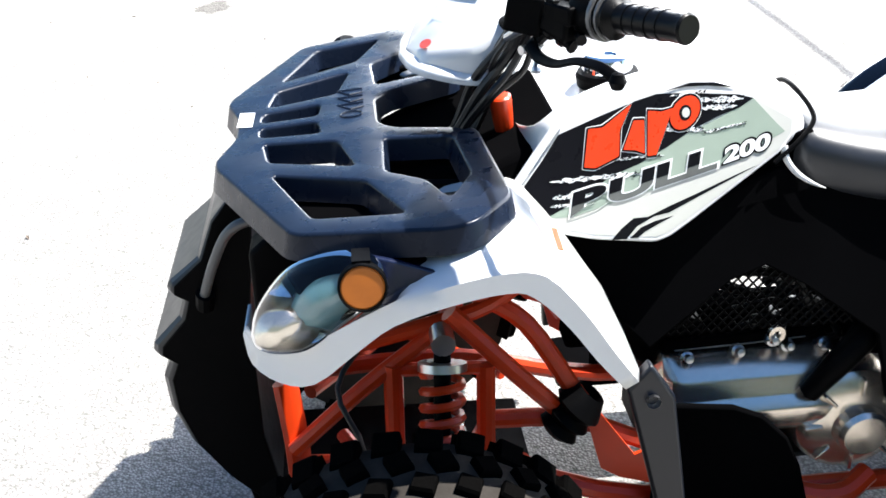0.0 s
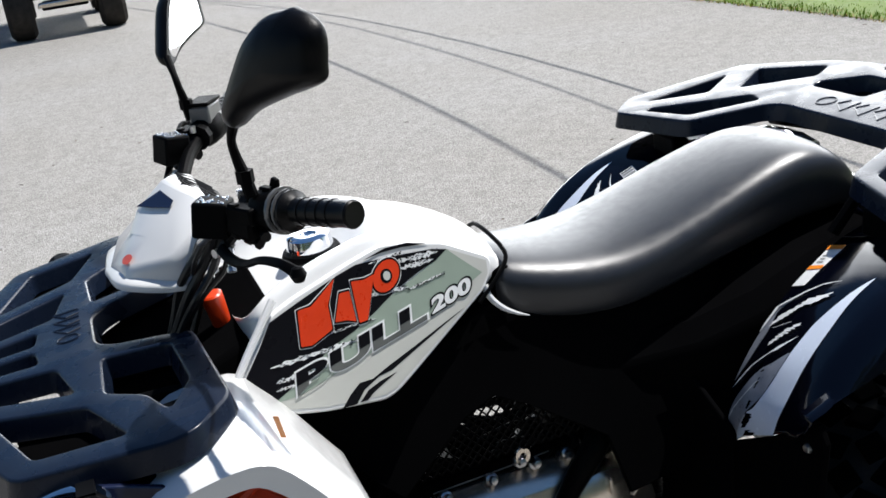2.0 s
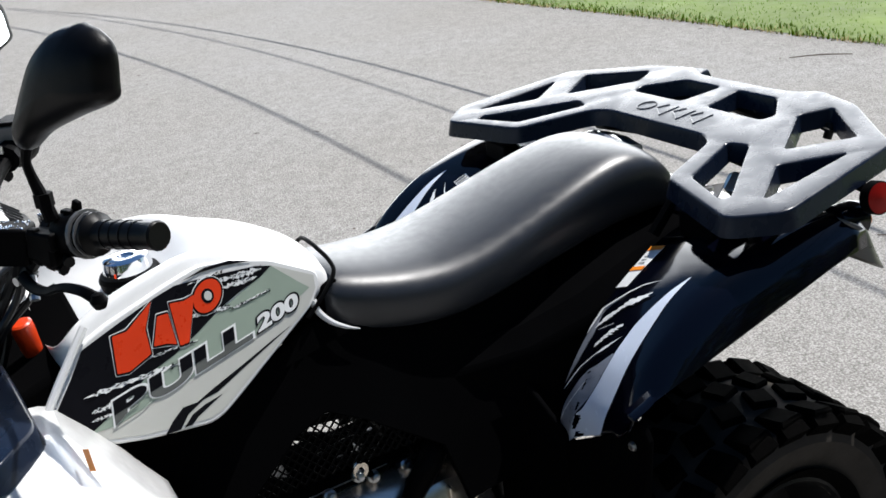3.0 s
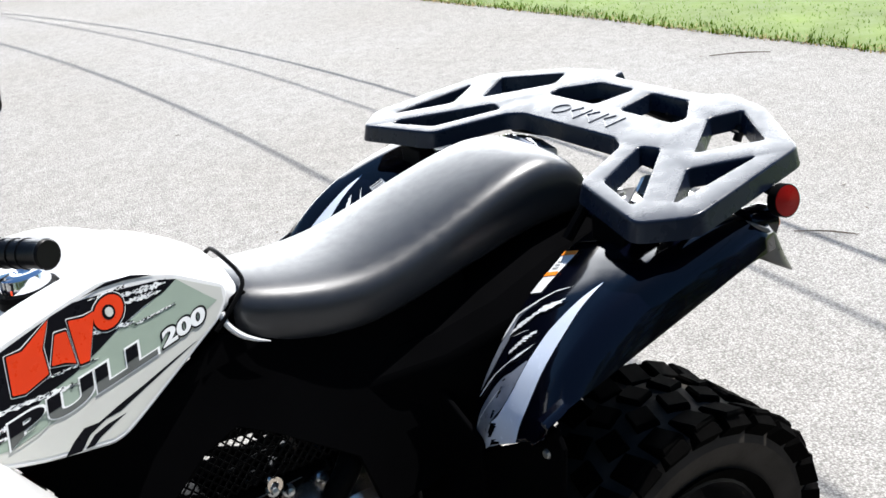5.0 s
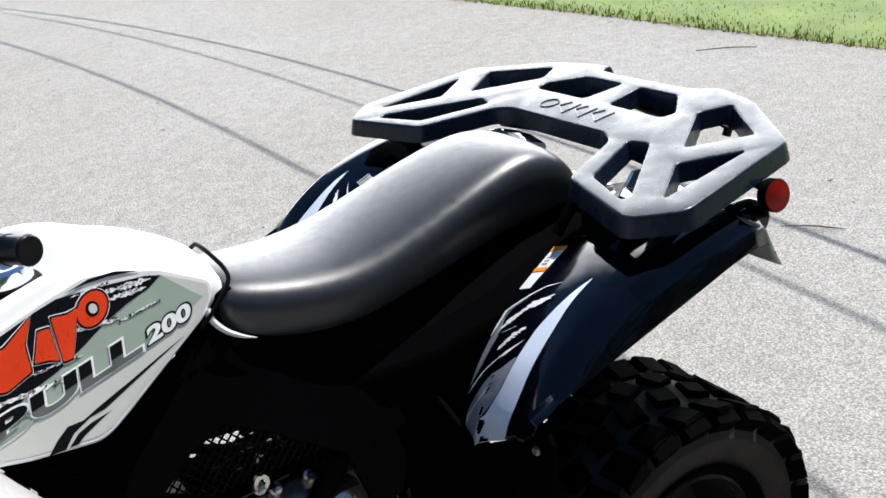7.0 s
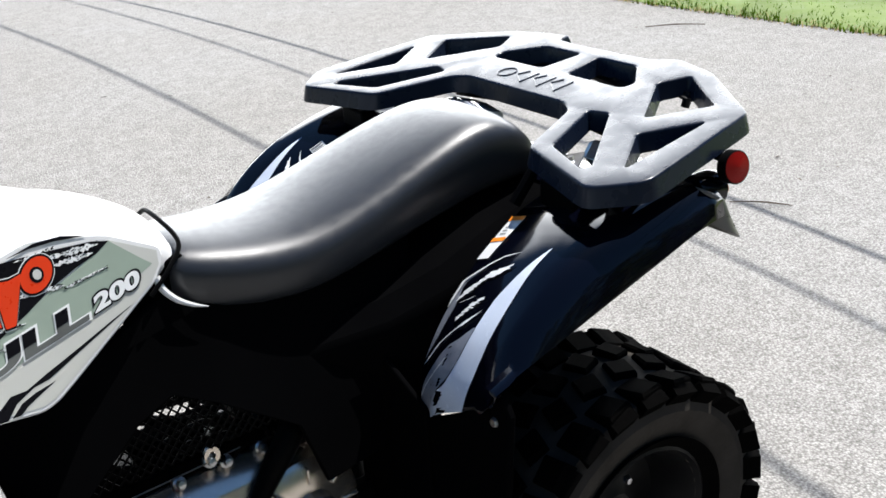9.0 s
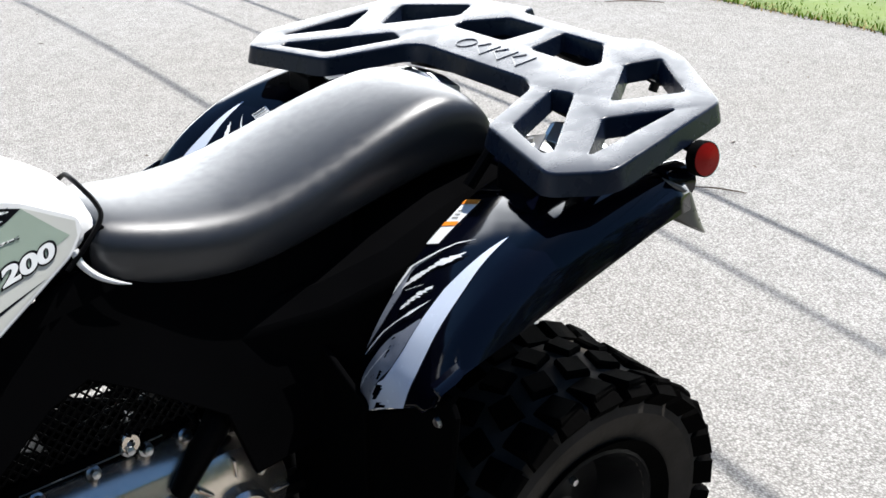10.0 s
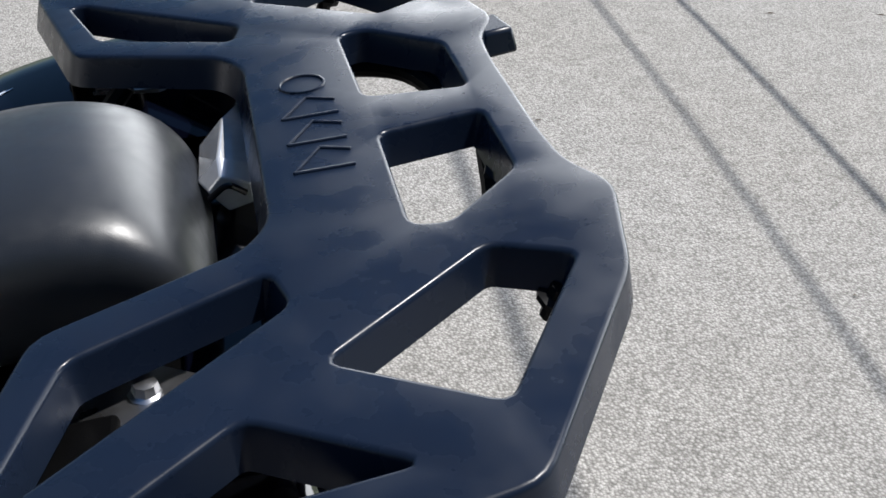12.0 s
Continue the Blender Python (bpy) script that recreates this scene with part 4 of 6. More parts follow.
M_FADE = mat("silver_film", (0.20, 0.215, 0.25), 0.3, vary=0.8, scale=20, coat=0.3)
M_FILM_LIGHT = mat("pale_silver_film", (0.62, 0.68, 0.78), 0.25, vary=0.1, scale=14, coat=0.5)
for s in (-1, 1):
    rows = guard_rows(s)
    g = part("rear_mudguard", loft(rows, closed=False), M_GLOSS, atv, "black glossy rear mudguard with silver streaks", smooth=50, upward=True)
    mod = g.modifiers.new("thickness", "SOLIDIFY")
    mod.thickness, mod.offset = 0.004, -1
    guard_stripe(rows, s, [(0.0, 1.10, 2.98), (0.015, 1.38, 2.98), (0.155, 2.20, 2.96), (0.275, 2.38, 2.94), (0.36, 2.42, 2.91), (0.455, 2.45, 2.85), (0.525, 2.57, 2.80), (0.575, 2.65, 2.78), (0.625, 2.745, 2.755)], M_FILM_LIGHT, g, 1, 30)
    guard_stripe(rows, s, [(0.02, 1.02, 1.45), (0.105, 1.10, 1.95), (0.21, 1.40, 2.28), (0.28, 1.73, 2.38), (0.325, 2.17, 2.41), (0.36, 2.38, 2.42)], M_FADE, g, 2, 20)
    guard_stripe(rows, s, [(0.27, 1.01, 1.03), (0.335, 1.01, 1.22), (0.43, 1.01, 1.30), (0.50, 1.02, 1.16), (0.55, 1.50, 1.60)], M_FADE, g, 1, 20)
    r2 = random.Random(7)
    for way, w, ragged, film in ((((0.43, 1.03), (0.51, 1.10), (0.55, 1.60), (0.60, 2.27)), 0.11, 0.25, M_DECAL_WHITE), (((0.445, 1.26), (0.48, 1.57), (0.52, 2.02), (0.557, 2.33)), 0.34, 0.7, M_DECAL_WHITE),
                                 (((0.38, 1.70), (0.418, 1.96), (0.455, 2.20)), 0.26, 0.9, M_DECAL_WHITE), (((0.438, 1.42), (0.447, 1.70), (0.456, 1.98)), 0.09, 0.8, M_DECAL_WHITE),
                                 (((0.245, 1.10), (0.315, 1.50), (0.36, 2.02), (0.415, 2.35)), 0.09, 0.4, M_DECAL_WHITE), (((0.10, 1.14), (0.19, 1.60), (0.27, 2.05)), 0.10, 0.7, M_DECAL_WHITE)):
        us, ts = [q[0] for q in way], [q[1] for q in way]
        spine = []
        for i in range(31):
            f = i / 30
            u = us[0] + (us[-1] - us[0]) * f
            wide = w / 2 * min(1, 5 * f + 0.1, 5 * (1 - f) + 0.05)
            t = float(np.interp(u, us, ts))
            spine.append((u, t - wide * (1 - ragged * r2.random()), t + wide * (1 - ragged * r2.random())))
        guard_stripe(rows, s, spine, film, g, 3, 61, "streak")
    if s > 0:
        part("sticker", loft([[on_rows(rows, s, 0.625 + 0.05 * a, 1.66 + 0.38 * b, 0.0025) for b in (0, 1)] for a in (0, 1)], closed=False), M_DECAL_WHITE, g, "small white striped sticker", smooth=0)
        for k in range(5):
            part("sticker_bar", loft([[on_rows(rows, s, 0.628 + 0.044 * a, 1.69 + 0.072 * k + 0.026 * b, 0.0035) for b in (0, 1)] for a in (0, 1)], closed=False), M_DECAL_GREY, g, smooth=0)
    else:
        part("sticker", loft([[on_rows(rows, s, 0.582 + 0.155 * a, 1.01 + 0.40 * b, 0.0018) for b in (0, 0.25, 0.5, 0.75, 1)] for a in (0, 0.25, 0.5, 0.75, 1)], closed=False), M_DECAL_WHITE, g, "white warning label with orange bands", smooth=0)
        for a in (0.42, 0.93):
            part("sticker_band", loft([[on_rows(rows, s, 0.582 + 0.155 * (a + da), 1.01 + 0.40 * b, 0.0028) for b in (0, 0.25, 0.5, 0.75, 1)] for da in (0, 0.1)], closed=False), M_ORANGE, g, smooth=0)
        for k in range(3):
            a = (0.60, 0.68, 0.76)[k]
            part("print_line", loft([[on_rows(rows, s, 0.582 + 0.155 * (a + da), 1.10 + 0.18 * b * (1 - 0.2 * k), 0.0028) for b in (0, 0.5, 1)] for da in (0, 0.022)], closed=False), M_DECAL_GREY, g, smooth=0)
    # flared tail of the mudguard and the lamp tucked inside it
    e1, e2 = Vector((0.864, 0, -0.504)), Vector((0, s, 0))
    tail = []
    for f, q in ((-0.06, 0.031), (0.0, 0.034), (0.05, 0.0352), (0.25, 0.0362), (0.5, 0.0380), (0.75, 0.0405), (0.97, 0.0435), (1.0, 0.0438)):
        c = Vector((1.236, s * 0.430, 0.770)).lerp(Vector((1.259, s * 0.433, 0.706)), f)
        tail.append([c + (e1 * math.cos(a) + e2 * math.sin(a)) * q for a in (math.tau * k / 32 for k in range(32))])
    t = part("guard_tail", loft(tail, cap=False), M_TAIL, g, "flared black tail collar, coloured grey as lit", smooth=60)
    mod = t.modifiers.new("thickness", "SOLIDIFY")
    mod.thickness = 0.003
    part("turn_lamp", lathe([(0.0, 0.02), (0.014, 0.016), (0.02, 0.0), (0.018, -0.02)], pose(1.270, s * 0.425, 0.762, 0, 80, 0), 16), M_AMBER, g, "amber turn lamp")
    part("lamp_housing", tube([(1.215, s * 0.425, 0.775), (1.245, s * 0.427, 0.772), (1.262, s * 0.428, 0.768)], [0.026, 0.030, 0.030], 18, 3), M_GLOSS, g, "round black lamp housing")

M_CLEAR = mat("silvered_lens", (0.85, 0.86, 0.88), 0.12, metal=0.55, vary=0.25, scale=60, coat=0.8)
# clear faceted tail lamp behind the seat, below the rear rack
stations = [(0.285, 1.255, 0.765, 0.4), (0.20, 1.236, 0.778, 0.9), (0.188, 1.233, 0.779, 0.66), (0.175, 1.228, 0.781, 0.95), (0.12, 1.208, 0.788, 1.0), (0.05, 1.198, 0.790, 0.8), (0.03, 1.196, 0.790, 0.5)]
for s in (-1, 1):
    lamp = part("tail_lamp", loft([[(x + dx * k, s * y, z + dz * k) for dx, dz in ((-0.034, 0.000), (-0.010, 0.030), (0.042, 0.014), (0.046, -0.024), (0.0, -0.040))] for y, x, z, k in (stations if s > 0 else stations[:3])]), M_CLEAR, atv, "clear faceted tail lamp with bright reflectors", smooth=0, bevel=0.002)
    if s > 0:
        part("lamp_rim", tube([(1.180, s * 0.026, 0.785), (1.196, s * 0.022, 0.800), (1.212, s * 0.022, 0.792)], 0.003, 8), M_GLOSS, lamp)

tail = []
for i in range(-6, 7):
    y, back, low = 0.056 * i, 0.050 * (abs(i) / 6) ** 3, 0.012 * (i / 6) ** 2
    tail.append([(1.150, y, 0.640), (1.150, y, 0.742 - low), (1.200, y, 0.752 - low), (1.258 - back, y, 0.750 - low), (1.280 - back, y, 0.738 - low), (1.288 - back, y, 0.712), (1.268 - back, y, 0.655), (1.200, y, 0.640)])
part("tail_panel", loft(tail), M_GLOSS, atv, "gloss black tail panel behind the seat", bevel=0.003)

# dark inner structure: side covers, mesh, footwells
SIDE = [(0.10, 0.735), (0.15, 0.70), (0.30, 0.668), (0.36, 0.69), (0.48, 0.740), (0.54, 0.71), (0.66, 0.690), (0.80, 0.705), (0.90, 0.715), (0.83, 0.52), (0.80, 0.40), (0.66, 0.38), (0.625, 0.50), (0.51, 0.585), (0.455, 0.612), (0.40, 0.595), (0.285, 0.505), (0.24, 0.56), (0.16, 0.66)]
for s in (-1, 1):
    shape = SIDE if s < 0 else [(0.10, 0.735), (0.15, 0.70), (0.30, 0.668), (0.48, 0.755), (0.56, 0.72), (0.80, 0.70), (0.90, 0.68), (0.83, 0.62), (0.60, 0.64), (0.40, 0.64), (0.16, 0.66)]
    part("side_cover", slab(shape, 0.0, 0.012, lambda u, v, h: Vector((u, s * (0.098 + h + 0.08 * max(0, min(1, (0.70 - v) / 0.14))), v))), M_DARK, atv, "matt black side cover", bevel=0.003)
    part("footboard", plate([(0.24, -0.345), (0.30, -0.355), (0.70, -0.35), (0.74, -0.33), (0.74, -0.20), (0.24, -0.20)], [], lambda x, y, dn: (x, -s * y, 0.185 + 0.02 * abs(x - 0.48) - dn), 0.02), M_DARK, atv, "black plastic footboard")
    part("leg_shield", slab([(0.186, 0.606), (0.212, 0.640), (0.245, 0.590), (0.292, 0.30), (0.30, 0.18), (0.25, 0.18), (0.235, 0.42)], 0.0, 0.02, lambda u, v, h: Vector((u, s * (0.405 + h), v))), M_BUMPER, atv, "black leg shield bolted below the mudguard", bevel=0.004)
    part("bolt", lathe([(0.0, 0.006), (0.007, 0.005), (0.009, 0.0), (0.009, -0.004)], pose(0.216, s * 0.428, 0.592, -s * -90 if s < 0 else -90), 8), M_STEEL, atv, "zinc bolt")
    part("heel_guard", slab([(0.30, 0.42), (0.414, 0.406), (0.46, 0.385), (0.503, 0.341), (0.530, 0.285), (0.552, 0.21), (0.552, 0.17), (0.30, 0.17)], 0.0, 0.012, lambda u, v, h: Vector((u, s * (0.200 + h), v))), M_DARK, atv, "black plastic heel guard", bevel=0.004)
    part("rear_splash_guard", slab([(-0.255, 0.465), (-0.36, 0.528), (-0.47, 0.606), (-0.485, 0.58), (-0.44, 0.19), (-0.24, 0.19)], 0.0, 0.012, lambda u, v, h: Vector((0.798 + h, -s * u, v))), M_DARK, atv, "black rear splash guard", bevel=0.003)
    part("bolt", lathe([(0.0, 0.005), (0.006, 0.004), (0.008, 0.0), (0.008, -0.004)], pose(0.797, s * 0.452, 0.560, 0, -90, 0), 8), M_STEEL, atv)
for s in (-1, 1):
    part("inner_guard", slab([(0.105, 0.62), (0.285, 0.50), (0.275, 0.19), (0.105, 0.19)], 0.0, 0.010, lambda u, v, h: Vector((0.790 + h - 0.25 * max(0, 0.20 - u), s * u, v))), M_DARK, atv, "black inner guard ahead of the rear wheel", bevel=0.003)
part("rear_cowl", loft([[(x, -w, z0), (x, -w, z1 - 0.03), (x, -w + 0.04, z1), (x, w - 0.04, z1), (x, w, z1 - 0.03), (x, w, z0)] for x, w, z0, z1 in ((0.62, 0.150, 0.44, 0.62), (0.80, 0.20, 0.44, 0.64), (0.90, 0.235, 0.50, 0.68), (1.02, 0.225, 0.56, 0.715), (1.16, 0.21, 0.62, 0.735), (1.20, 0.19, 0.66, 0.735))]), M_DARK, atv, "black plastic cowl under the seat", bevel=0.01)
# added dark slabs that close the view of lit ground behind the grille
for x0, x1, z0, z1, y in ((0.20, 0.385, 0.40, 0.66, -0.02), (0.60, 0.72, 0.40, 0.66, -0.02), (0.34, 0.62, 0.36, 0.438, 0.02)):
    part("grille_backing", slab([(x0, z0), (x1, z0), (x1 + 0.01, z1), (x0 + 0.02, z1)], 0.0, 0.06, lambda u, v, h: Vector((u, y + h, v))), M_DARK, atv, "dark slab added behind the grille", bevel=0.01)
# mesh grille behind the opening
grille = part("side_grille", tube([(0.28, -0.150, 0.505), (0.40, -0.150, 0.60), (0.455, -0.150, 0.618), (0.51, -0.150, 0.59), (0.63, -0.150, 0.50)], 0.005, 6, 3), M_BLACK, atv, "black expanded-metal side grille")
n = 0
for k in range(-6, 34):
    for slope in (1, -1):
        x0 = 0.28 + 0.0155 * k
        seg = []
        for f in np.linspace(0, 1, 24):
            x, z = x0 + slope * f * 0.11, 0.50 + f * 0.125
            top = 0.505 + (x - 0.28) * 0.79 if x < 0.40 else (0.60 + (x - 0.40) * 0.33 if x < 0.455 else 0.618 - (x - 0.455) * 0.68)
            if 0.285 < x < 0.625 and z < top:
                seg.append((x, -0.150 - 0.001 * slope, z))
        if len(seg) > 2:
            part("grille_bar", tube([seg[0], seg[-1]], 0.0018, 4), M_BLACK, grille, smooth=0)

# engine
engine = part("engine", loft([[(x, y, z) for y, z in ((-0.10, 0.375), (0.10, 0.375), (0.10, 0.20), (-0.10, 0.20))] for x in (0.33, 0.40, 0.70, 0.78)]), M_BLACK, atv, "dark engine block with silver casing", bevel=0.02)


def casing():
    prof = [(0.432, -0.012), (0.429, 0.000), (0.404, 0.030), (0.398, 0.034), (0.372, 0.038), (0.368, 0.041), (0.356, 0.054), (0.350, 0.056), (0.318, 0.050), (0.300, 0.034), (0.285, 0.0)]
    rings = []
    for x, k in ((0.335, 0.35), (0.345, 0.80), (0.358, 0.97), (0.366, 1.0), (0.55, 1.0), (0.585, 1.0), (0.60, 0.9)):
        rings.append([(x + 0.02 * (0.42 - z), -0.104 - d * k, z + 0.01 * (x - 0.4)) for z, d in prof] + [(x, -0.06, 0.29), (x, -0.06, 0.423)])
    return part("engine_casing", loft(rings), M_ALU, engine, "cast aluminium engine casing with flat facets", bevel=0.002)


casing()
part("clutch_cover", lathe([(0.095, -0.03), (0.098, 0.0), (0.092, 0.022), (0.08, 0.032), (0.05, 0.038), (0.042, 0.04), (0.040, 0.06), (0.034, 0.068), (0.0, 0.07)], pose(0.640, -0.120, 0.312, 90, 0, 0), 36), M_ALU, engine, "round cast clutch cover")
for a in range(8):
    part("cover_rib", box(pose(0.640 + 0.07 * math.cos(a * 0.785), -0.152, 0.312 + 0.07 * math.sin(a * 0.785), 0, -a * 45, 0), 0.03, 0.018, 0.006), M_ALU, engine, bevel=0.002)
for x, z in ((0.372, 0.430), (0.452, 0.436), (0.53, 0.440), (0.59, 0.438), (0.505, 0.452)):
    part("casing_bolt", lathe([(0.0, 0.012), (0.006, 0.011), (0.007, 0.0), (0.011, -0.002), (0.011, -0.012)], pose(x, -0.112, z, 70, 0, 0), 10), M_STEEL, engine, "zinc casing bolt")
rng = random.Random(11)
for i in range(16):
    x, z = rng.uniform(0.53, 0.68), rng.uniform(0.43, 0.55)
    part("engine_hose", tube([(x, rng.uniform(-0.10, 0.0), z - 0.04), (x + rng.uniform(-0.06, 0.06), rng.uniform(-0.13, -0.05), z), (x + rng.uniform(-0.12, 0.12), rng.uniform(-0.1, 0.02), z + rng.uniform(-0.05, 0.03))], rng.choice((0.004, 0.006, 0.009)), 8), rng.choice((M_BLACK, M_BLACK, M_CABLE, M_RIM)), engine)
part("cylinder_head", box(pose(0.34, 0.0, 0.44, 0, 25, 0), 0.12, 0.14, 0.10), M_BLACK, engine, bevel=0.01)
# added black plate, hides the lit ground seen past the casing
part("slit_filler", slab([(0.33, 0.27), (0.625, 0.27), (0.62, 0.462), (0.34, 0.452)], 0.0, 0.012, lambda u, v, h: Vector((u, -0.096 + h, v))), M_DARK, engine, "black filler plate added behind the engine casing", bevel=0.003)
part("casing_gasket", tube([(0.35, -0.112, 0.446), (0.45, -0.113, 0.450), (0.555, -0.112, 0.455)], 0.0012, 6), M_DECAL_GREY, engine, "pale gasket edge")
part("lifting_eye", closed_ring([[(0.508 + r * math.cos(a), -0.112 + h, 0.463 + r * 1.15 * math.sin(a)) for a in (math.tau * k / 18 for k in range(18))] for r, h in ((0.006, -0.004), (0.013, -0.004), (0.013, 0.004), (0.006, 0.004))]), M_ALU, engine, "cast lifting eye")
part("drive_hose", tube([(0.555, -0.150, 0.375), (0.588, -0.158, 0.430), (0.625, -0.150, 0.470), (0.66, -0.12, 0.50)], [0.016, 0.020, 0.022, 0.020], 12), M_BLACK, engine, "black rubber air hose")
part("frame_gusset", slab([(0.635, 0.485), (0.665, 0.500), (0.690, 0.470), (0.660, 0.455)], 0.0, 0.006, lambda u, v, h: Vector((u, -0.125 + h, v))), M_RED, atv, "red frame gusset")
part("lower_guard", tube([(0.50, -0.16, 0.235), (0.55, -0.19, 0.215), (0.61, -0.20, 0.215), (0.66, -0.18, 0.235)], 0.018, 10), M_RED, atv, "red tubular engine guard")

# red front frame and suspension, for both sides
for s in (-1, 1):
    def rod(name, pts, r, material=M_RED, parent=None, label="", flat=1.0):
        return part(name, tube([(x, s * y, z) for x, y, z in pts], r, 10, 4, flat), material, parent or atv, label)
    rod("frame_post", [(-0.235, 0.17, 0.485), (-0.226, 0.18, 0.385), (-0.225, 0.18, 0.30)], 0.022, label="red front frame post", flat=0.5)
    rod("frame_tube", [(-0.229, 0.20, 0.385), (-0.119, 0.20, 0.488), (-0.022, 0.19, 0.558)], 0.012, label="red diagonal frame tube")
    rod("frame_tube", [(-0.082, 0.20, 0.52), (-0.084, 0.20, 0.35)], 0.014)
    rod("frame_tube", [(0.048, 0.20, 0.51), (0.048, 0.20, 0.34)], 0.014)
    rod("frame_tube", [(-0.09, 0.20, 0.51), (0.06, 0.20, 0.502)], 0.010)
    rod("frame_tube", [(-0.002, 0.19, 0.59), (0.080, 0.20, 0.50), (0.164, 0.20, 0.409)], 0.014)
    rod("frame_tube", [(-0.14, 0.18, 0.54), (-0.03, 0.18, 0.566), (0.056, 0.17, 0.586), (0.14, 0.14, 0.63)], 0.012)
    rod("frame_tube", [(0.04, 0.16, 0.60), (0.11, 0.17, 0.55), (0.18, 0.19, 0.44), (0.24, 0.19, 0.34)], 0.014)
    rod("lower_arm", [(-0.22, 0.12, 0.26), (-0.10, 0.30, 0.24), (-0.075, 0.39, 0.24)], 0.013, label="red lower wishbone")
    rod("lower_arm", [(0.12, 0.12, 0.27), (-0.02, 0.30, 0.245), (-0.075, 0.39, 0.24)], 0.013)
    rod("upper_arm", [(-0.16, 0.14, 0.36), (-0.08, 0.30, 0.34), (-0.07, 0.38, 0.33)], 0.011, label="red upper wishbone")
    rod("upper_arm", [(0.06, 0.14, 0.37), (-0.03, 0.30, 0.345), (-0.07, 0.38, 0.33)], 0.011)
    rod("frame_rail", [(0.05, 0.19, 0.405), (0.17, 0.19, 0.395), (0.30, 0.18, 0.33), (0.50, 0.17, 0.22)], 0.014, label="red frame rail")
    rod("frame_rail", [(-0.22, 0.13, 0.30), (0.05, 0.15, 0.29), (0.30, 0.17, 0.22), (0.70, 0.17, 0.21)], 0.016)
    part("gusset", slab([(0.19, 0.42), (0.215, 0.41), (0.27, 0.33), (0.30, 0.34), (0.31, 0.27), (0.25, 0.29), (0.22, 0.31)], 0, 0.006, lambda u, v, h: Vector((u, s * (0.20 + h), v))), M_RED, atv)
    part("cv_boot", lathe([(0.02, -0.04), (0.034, -0.03), (0.026, -0.018), (0.036, -0.008), (0.028, 0.004), (0.038, 0.014), (0.030, 0.03), (0.022, 0.045)], pose(0.172, s * 0.205, 0.415, 0, 40, 0), 14), M_BLACK, atv, "black ribbed rubber boot")
    top, bot = Vector((-0.014, s * 0.215, 0.560)), Vector((-0.03, s * 0.33, 0.30))
    shock = part("shock_absorber", tube([top, top.lerp(bot, 0.3), bot], [0.012, 0.012, 0.010], 12), M_BLACK, atv, "coil-over shock absorber with red spring")
    part("shock_eye", tube([top + Vector((0, -0.018, 0.004)), top + Vector((0, 0.018, 0.004))], 0.017, 14), M_STEEL, shock)
    part("spring_seat", tube([top.lerp(bot, 0.10), top.lerp(bot, 0.14)], 0.034, 18), M_STEEL, shock)
    ax = (bot - top).normalized()
    e1 = ax.orthogonal().normalized()
    e2 = ax.cross(e1)
    coil = [top.lerp(bot, 0.15 + 0.72 * i / 108) + (e1 * math.cos(i * math.tau / 12) + e2 * math.sin(i * math.tau / 12)) * 0.027 for i in range(109)]
    part("spring", tube(coil, 0.0065, 6, 1), M_RED, shock, "red coil spring")
    rod("brake_hose", [(-0.10, 0.16, 0.56), (-0.16, 0.22, 0.50), (-0.13, 0.26, 0.42), (-0.16, 0.28, 0.34)], 0.004, M_CABLE, label="black brake hose")
    rod("tie_rod", [(0.01, 0.10, 0.38), (0.02, 0.24, 0.34), (0.0, 0.36, 0.31)], 0.008, M_STEEL, label="steel tie rod")
    rod("knuckle", [(-0.075, 0.36, 0.36), (-0.075, 0.38, 0.27), (-0.075, 0.37, 0.22)], 0.022, M_BLACK)
    rod("rear_arm", [(0.66, 0.10, 0.27), (0.90, 0.12, 0.27), (1.07, 0.14, 0.266)], 0.022, M_BLACK, label="black swing arm")
rail = part("rear_axle", tube([(1.052, -0.33, 0.266), (1.052, 0.33, 0.266)], 0.016, 12), M_STEEL, atv, "steel rear axle")
part("front_skid", slab([(-0.30, 0.165), (-0.25, 0.20), (0.10, 0.20), (0.14, 0.23), (-0.24, 0.24), (-0.32, 0.27)], -0.10, 0.10, lambda u, v, h: Vector((u, h, v))), M_BLACK, atv, "black skid plate", bevel=0.004)
part("steering_stem", tube([(0.09, 0, 0.94), (0.03, 0, 0.70), (-0.02, 0, 0.45)], 0.014, 10), M_BLACK, atv)
part("stem_bracket", lathe([(0.011, -0.06), (0.014, -0.03), (0.0155, 0.0), (0.015, 0.008), (0.012, 0.010), (0.0, 0.010)], pose(0.086, -0.078, 0.848, 6, -8, 0), 20), M_RED, atv, "orange-red steering bracket")
part("front_cowl", loft([[(x, -w, z0), (x, -w * 0.8, z1), (x, w * 0.8, z1), (x, w, z0)] for x, w, z0, z1 in ((-0.10, 0.10, 0.66, 0.765), (-0.03, 0.16, 0.66, 0.78), (0.05, 0.222, 0.68, 0.795), (0.11, 0.215, 0.69, 0.815), (0.16, 0.19, 0.70, 0.835))]), M_DARK, atv, "black plastic cowl under the handlebar", bevel=0.008)
for i in range(9):
    y = -0.12 + 0.03 * i
    part("control_cable", tube([(0.10, y * 1.1 - 0.04, 0.985), (0.065 + 0.004 * i, y * 0.8 - 0.05, 0.925), (0.07 + 0.005 * (i % 3), y * 0.6 - 0.02, 0.86), (0.04, y * 0.5, 0.77)], 0.0035 + 0.001 * (i % 2), 8), M_CABLE, atv, "black control cable")

